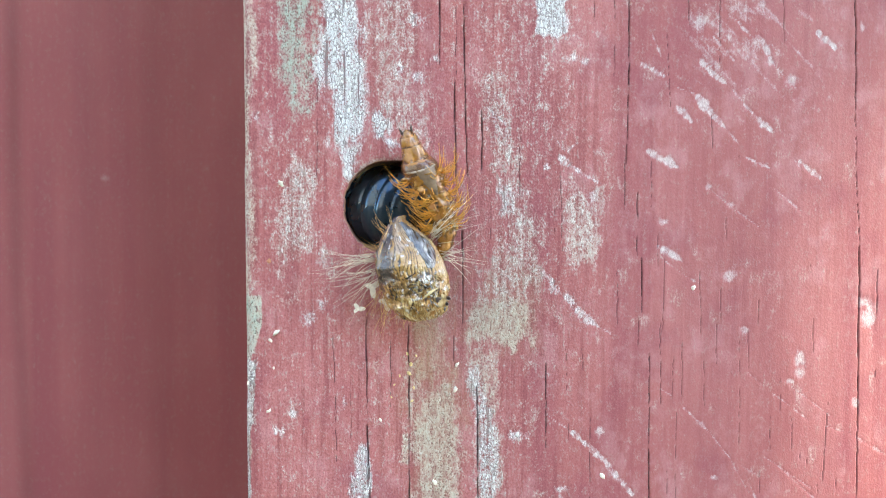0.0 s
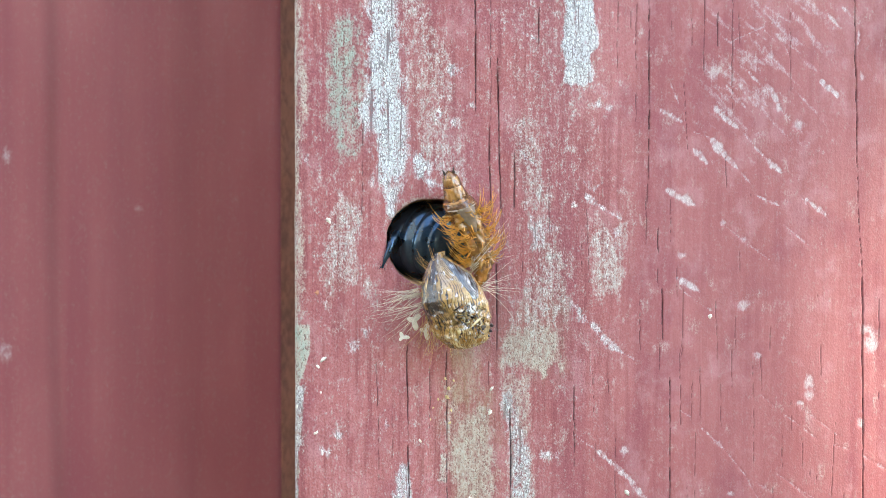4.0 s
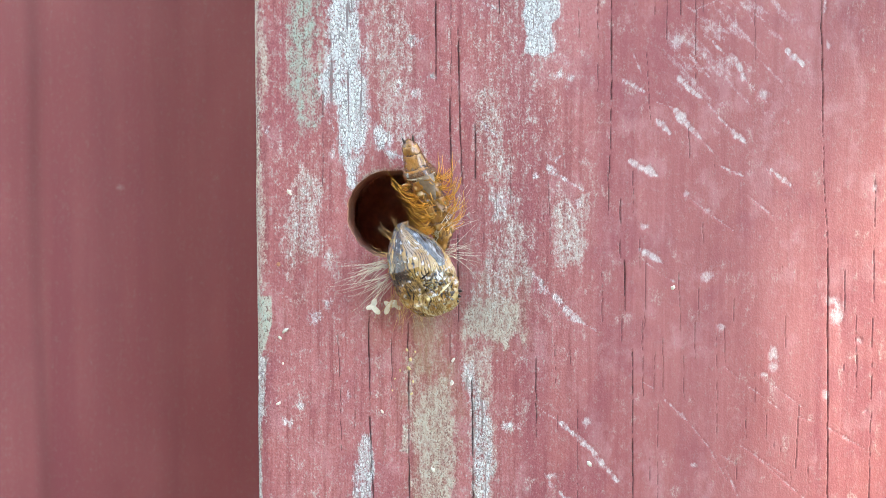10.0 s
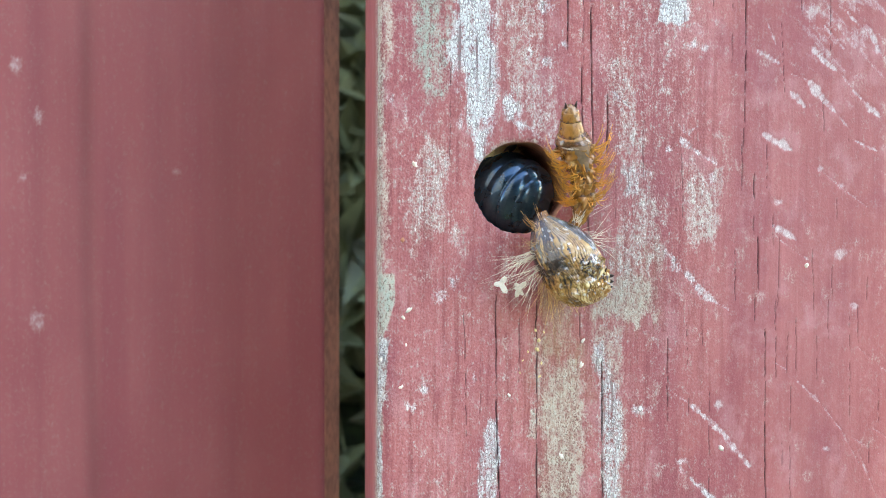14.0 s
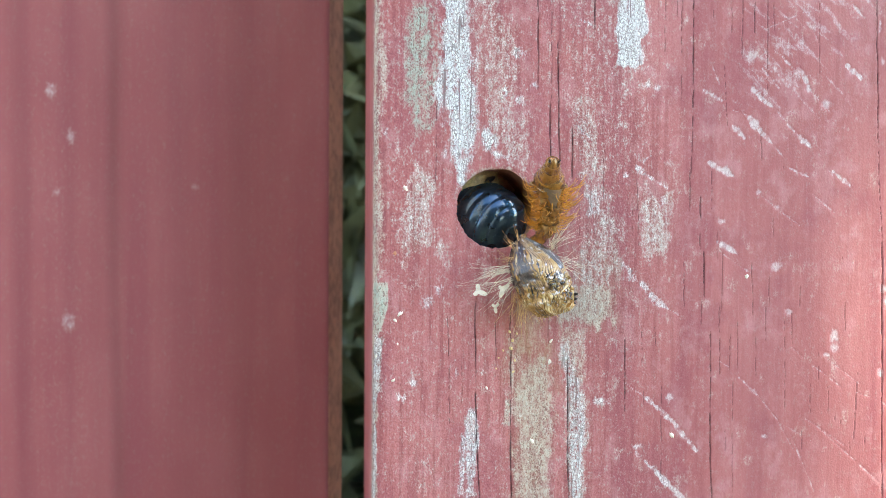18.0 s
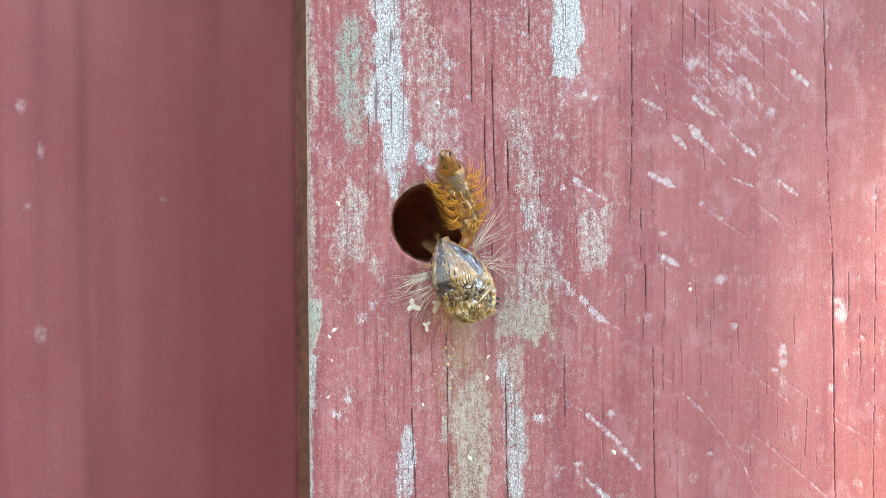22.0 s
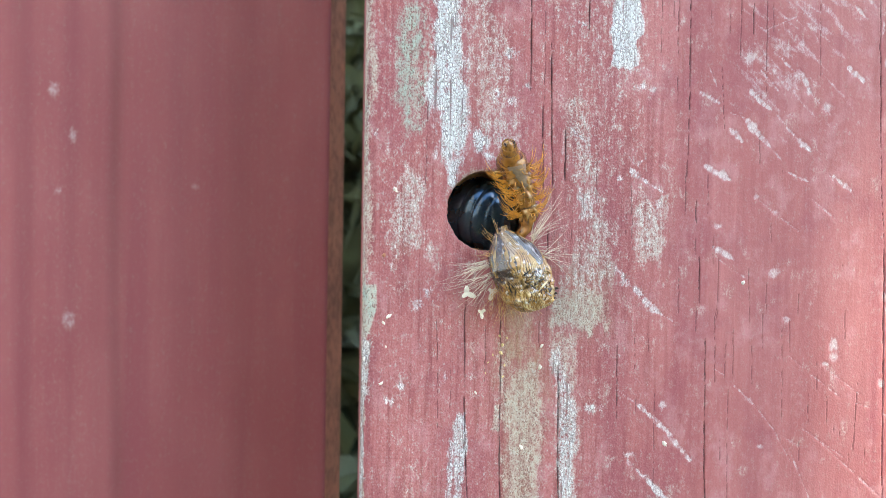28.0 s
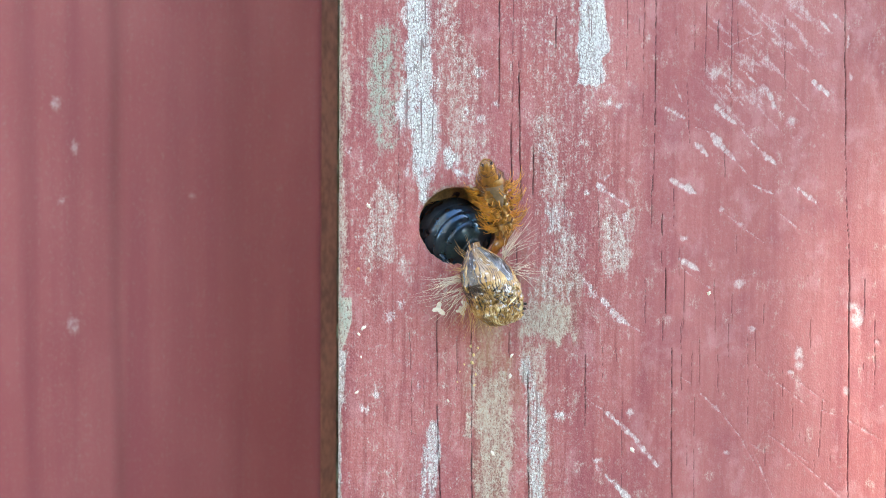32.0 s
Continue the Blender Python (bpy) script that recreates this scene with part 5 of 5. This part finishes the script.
def flake(seed, long, wide):
    """A torn white flake of skin or wood, three little lobes."""
    rng = random.Random(seed)
    bm = bmesh.new()
    lobes = ((0, 1.0), (rng.uniform(1.8, 2.6), 0.8), (rng.uniform(3.6, 4.4), 0.55))
    ring = []
    for k in range(24):
        a = 2 * math.pi * k / 24
        r = 0.35 + sum(s * max(0, math.cos(a - c)) ** 6 for c, s in lobes)
        ring.append((r * long * math.cos(a), r * wide * math.sin(a) * 1.4))
    top = [bm.verts.new((x * MM, (-0.12 + 0.25 * noise.noise((x, z, seed))) * MM, z * MM)) for x, z in ring]
    low = [bm.verts.new((v.co.x, v.co.y + 0.00012, v.co.z)) for v in top]
    bm.faces.new(top)
    bm.faces.new(low[::-1])
    for k in range(24):
        bm.faces.new((top[k], low[k], low[(k + 1) % 24], top[(k + 1) % 24]))
    return tagged(part("wood_flake", bm, FLAKE, shade=False), "small torn white flake caught in the hairs", "flake", "white flakes under the hole")


flakes = [flake(1, 1.15, 0.75), flake(2, 1.05, 0.7), flake(3, 0.8, 0.5)]


# ---- what moves ----
def motions():
    # seconds, x, y, z in millimetres from the hole, tilt of the tip downwards, roll, swing
    hid = (0.5, 19.8, 16.0, 2, 0, 0)
    rows = [
        (0.0, -0.3, 5.6, 0.1, 8, 0, 48), (0.5, -0.35, 5.4, 0.2, 6, 0, 40), (1.0, -0.35, 5.4, 0.2, 7, 0, 42), (2.0, -0.35, 5.4, 0.2, 4, 0, 34), (3.0, -0.35, 5.5, 0.2, 8, 0, 42), (3.5, -0.35, 5.5, 0.2, 8, 0, 44),
        (5.5, -0.4, 5.6, 0.0, 12, 0, 48), (6.0, -0.4, 6.0, -0.4, 16, 0, 50), (6.5, -0.6, 5.6, -1.0, 22, 0, 48), (7.0, -0.5, 5.8, -0.3, 16, 0, 46), (7.5, -0.5, 5.6, 0.0, 8, 0, 38), (8.0, -0.5, 5.8, 0.0, 6, 0, 30),
        (8.5, -0.3, 10.5, -0.2, 6, 0, 14), (8.7, 0.2, 15.0, 0.0, 4, 0, 0), (8.85, 0.5, 19.8, 3.0, 2, 0, 0), (8.97, 0.5, 19.8, 13.0, 2, 0, 0), (9.2, *hid), (10.3, *hid), (10.5, 0.4, 19.8, 12.0, 2, 0, 0), (10.65, 0.4, 19.5, 2.0, 5, 0, 0),
        (10.8, 0.0, 12.5, -0.6, 14, 0, 20), (11.0, -0.2, 9.0, -0.9, 18, 0, 34), (11.5, -0.3, 7.8, -0.8, 20, 0, 42), (12.0, -0.4, 6.8, -0.6, 22, 0, 46), (13.0, -0.5, 6.0, -0.5, 22, 0, 50), (14.0, -0.5, 5.8, -0.5, 24, 0, 44),
        (14.5, -0.5, 5.6, -0.5, 22, 0, 34), (15.0, -0.5, 5.4, -0.4, 20, 0, 22), (15.5, -0.5, 5.4, -0.6, 22, 0, 30), (17.5, -0.5, 5.6, -0.9, 24, 0, 38), (18.0, -0.6, 5.4, -1.5, 26, 0, 40), (18.5, -0.6, 6.2, -0.5, 20, 0, 34),
        (19.0, -0.6, 7.2, -0.3, 14, 0, 26), (19.5, -0.5, 7.0, -0.3, 14, 0, 34), (20.0, -0.4, 6.8, -0.3, 16, 0, 44), (20.5, -0.4, 7.0, -0.3, 16, 0, 42), (21.0, -0.3, 9.4, -0.2, 10, 0, 24), (21.2, 0.3, 16.0, 0.0, 6, 0, 0),
        (21.3, 0.5, 19.8, 3.0, 2, 0, 0), (21.45, 0.5, 19.8, 13.0, 2, 0, 0), (21.7, *hid), (26.8, *hid), (27.0, 0.5, 19.8, 13.0, 2, 0, 0), (27.15, 0.4, 19.5, 2.0, 5, 0, 0), (27.3, 0.2, 14.0, -0.4, 10, 0, 16), (27.5, 0.0, 10.0, -0.5, 14, 0, 28), (28.0, -0.4, 6.8, -0.2, 14, 0, 46),
        (28.5, -0.4, 6.2, -0.1, 12, 0, 50), (29.0, -0.4, 6.2, -0.2, 12, 0, 40), (29.5, -0.4, 6.2, -0.4, 16, 0, 44), (30.0, -0.4, 6.6, -0.2, 10, 0, 24), (30.5, -0.5, 6.4, -0.3, 14, 0, 34), (31.0, -0.4, 6.0, -0.8, 22, 0, 38),
        (31.5, -0.5, 5.8, -0.8, 24, 0, 36), (32.0, -0.5, 5.6, -1.2, 26, 0, 34),
    ]
    body, bend = [], []
    for t, x, y, z, rx, ry, rz in rows:
        turn = pose(0, 0, 0, rx, ry, rz)
        root = Vector((x - 0.15, y, z - 0.1)) - turn @ Vector((0, -4.9, 0)) - Vector((0, 4.5, 0))
        body.append((t, pose(root.x * MM, root.y * MM, HOLE_Z + root.z * MM)))
        bend.append((t, pose(0, 4.5 * MM, 0) @ turn))
    walk(bee, body)
    walk(bee_abdomen, bend)
    # the hind leg: reach out of the hole, turn round the body
    leg = [(0, 4.5, 10), (0.4, 1.2, -18), (2.0, 1.2, -22), (3.5, 1.2, -20), (5.5, 1.0, -20), (6.0, 2.5, -20), (6.5, 0, -20), (7.0, 0, -25), (8.0, 0, -30), (8.4, 0, 20), (8.7, 8, 10), (9.0, 12, 10), (10.8, 12, 0), (12, 6, 0), (14.5, 6, -60),
           (15.5, 0.0, -100), (17.5, 0.0, -100), (18.0, 3.0, -75), (18.5, 0, -60), (19.5, -0.4, 8), (20.5, -0.4, 4), (21, 0, -20), (21.3, 10, 0), (27.6, 10, 0), (30.4, 5, -50), (31, 0.4, -80), (32, 2.0, -80)]
    times = [t for t, _ in body]
    for_leg = []
    for t, y, ry in leg:
        at = Vector([float(np.interp(t, times, [m.translation[k] for _, m in body])) for k in range(3)])
        for_leg.append((t, Matrix.Translation(Vector((0, 0, HOLE_Z)) - at) @ pose(0, y * MM, 0, 0, ry - 9, 0)))
    walk(hind_leg, for_leg)
    # thorax end: x, z of its middle from the hole, lean, nod, turn
    rows = [
        (0.0, 2.55, -7.75, -11, 0, 0), (3.5, 2.7, -7.8, -13, 0, 4), (5.5, 4.4, -7.9, -18, 0, 6), (6.0, 4.7, -7.9, -18, 0, 6), (6.3, 5.0, -8.3, -22, 4, 10), (6.5, 5.2, -8.6, -24, 6, 14), (7.0, 5.0, -7.7, -20, 0, 8), (7.5, 4.2, -7.6, -18, 0, 8),
        (9.0, 3.9, -7.5, -18, 0, 8), (12.0, 4.4, -7.9, -22, 2, 12), (13.0, 4.3, -8.3, -24, 4, 16), (14.0, 5.2, -9.4, -22, 8, 18), (15.0, 4.6, -10.2, -17, 14, 14), (15.5, 4.9, -10.4, -17, 14, 14), (17.5, 5.6, -10.2, -15, 14, 14), (18.0, 5.7, -10.2, -14, 14, 14),
        (18.5, 5.2, -9.2, -17, 8, 10), (19.0, 4.5, -8.8, -18, 4, 8), (21.0, 4.3, -8.6, -19, 3, 8), (23.0, 4.3, -8.5, -19, 3, 8), (28.0, 4.3, -8.7, -19, 3, 8), (29.0, 4.6, -9.0, -19, 5, 10), (30.0, 4.6, -8.9, -18, 4, 10), (32.0, 4.75, -9.0, -17, 4, 10),
    ]
    case.scale = (0.95, 0.95, 0.94)
    walk(case, [(t, pose((x - 4.5) * MM, (-4.6 - nod * 0.04) * MM, (z + 4) * MM, -nod, lean, turn)) for t, x, z, lean, nod, turn in rows])
    # tail end: x, z of its root, lean, nod towards the open
    rows = [
        (0.0, 6.1, -2.6, -17, 6), (3.5, 6.1, -2.6, -16, 6), (6.0, 6.2, -2.4, -15, 6), (6.5, 6.9, -2.2, -17, 18), (7.0, 6.2, -2.4, -15, 6), (9.0, 6.2, -2.2, -16, 6), (12.0, 6.3, -2.2, -13, 8), (13.0, 6.6, -2.0, -11, 10), (14.0, 7.0, -2.2, -8, 16),
        (14.5, 6.8, -2.6, -8, 24), (15.0, 6.6, -3.6, 0, 42), (15.5, 6.5, -3.8, 2, 46), (17.5, 6.5, -3.8, 2, 45), (18.0, 6.4, -4.2, 3, 48), (18.5, 5.9, -3.4, -6, 34), (19.0, 5.5, -3.0, -10, 26), (20.0, 5.1, -2.6, -12, 20), (21.0, 4.9, -2.2, -14, 14),
        (23.0, 4.8, -2.0, -14, 12), (28.0, 4.8, -2.0, -14, 14), (28.6, 5.6, -2.4, -10, 24), (29.0, 6.2, -3.4, -6, 40), (29.5, 6.2, -3.4, -6, 34), (30.0, 5.8, -3.0, -10, 26), (31.0, 6.0, -2.8, -12, 24), (32.0, 6.1, -2.8, -12, 24),
    ]
    poses = [(t, pose((x - 4.5) * MM, -3.1 * MM, (z + 4 + float(np.interp(t, [13.5, 14.5, 15, 18, 19, 21, 23, 28, 29, 30, 32], [0, 0.6, 1.0, 1.6, 2.4, 2.2, 1.7, 1.6, 2.2, 2.5, 2.6]))) * MM, nod - float(np.interp(t, [14, 15, 18, 19], [0, 14, 14, 0])), lean, 0)) for t, x, z, lean, nod in rows]
    walk(tail, poses)
    # the tip bends towards the open
    bends = [(0, 0), (6, 4), (6.5, 10), (7, 4), (12, 6), (14, 8), (15, 16), (18, 24), (19, 40), (20, 46), (23, 46), (28, 44), (29, 26), (30, 40), (32, 36)]
    walk(tail_tip, [(t, m @ pose(0, 0, TIP * MM, float(np.interp(t, [a for a, _ in bends], [b for _, b in bends])), 0, 0)) for t, m in poses])
    # flakes in the hairs: x, z, turn
    ways = [
        [(0, -2.4, -10.4, 80), (3.5, -2.4, -10.6, 80), (5.5, -2.4, -12.5, 40), (12, -2.8, -13.1, 50), (15.5, -3.0, -13.0, 60), (18, -3.1, -13.0, 20), (23, -3.0, -12.8, 20), (28, -3.2, -12.8, 20), (32, -3.2, -13.3, 40)],
        [(0, -0.7, -12.3, 70), (3.5, -0.7, -12.4, 70), (5.5, -0.6, -12.3, 110), (12, -0.3, -13.3, 110), (15.5, -0.4, -13.6, 110), (18, 0.8, -12.7, 110), (28, 0.8, -12.6, 110), (32, 1.2, -12.6, 110)],
        [(0, -4.3, -13.3, 0), (3.5, -4.3, -13.4, 0), (5.5, -1.5, -12.9, 30), (12, 0.6, -13.0, 40), (14.5, -0.6, -14.0, 60), (18, -0.4, -15.4, 80), (23, -0.9, -15.8, 80), (29, -0.9, -15.7, 80), (31, 0.0, -14.4, 40), (32, 0.3, -13.6, 40)],
    ]
    for ob, rows in zip(flakes, ways):
        walk(ob, [(t, pose(x * MM, -1.8 * MM, HOLE_Z + z * MM, 0, turn, 0)) for t, x, z, turn in rows])


motions()
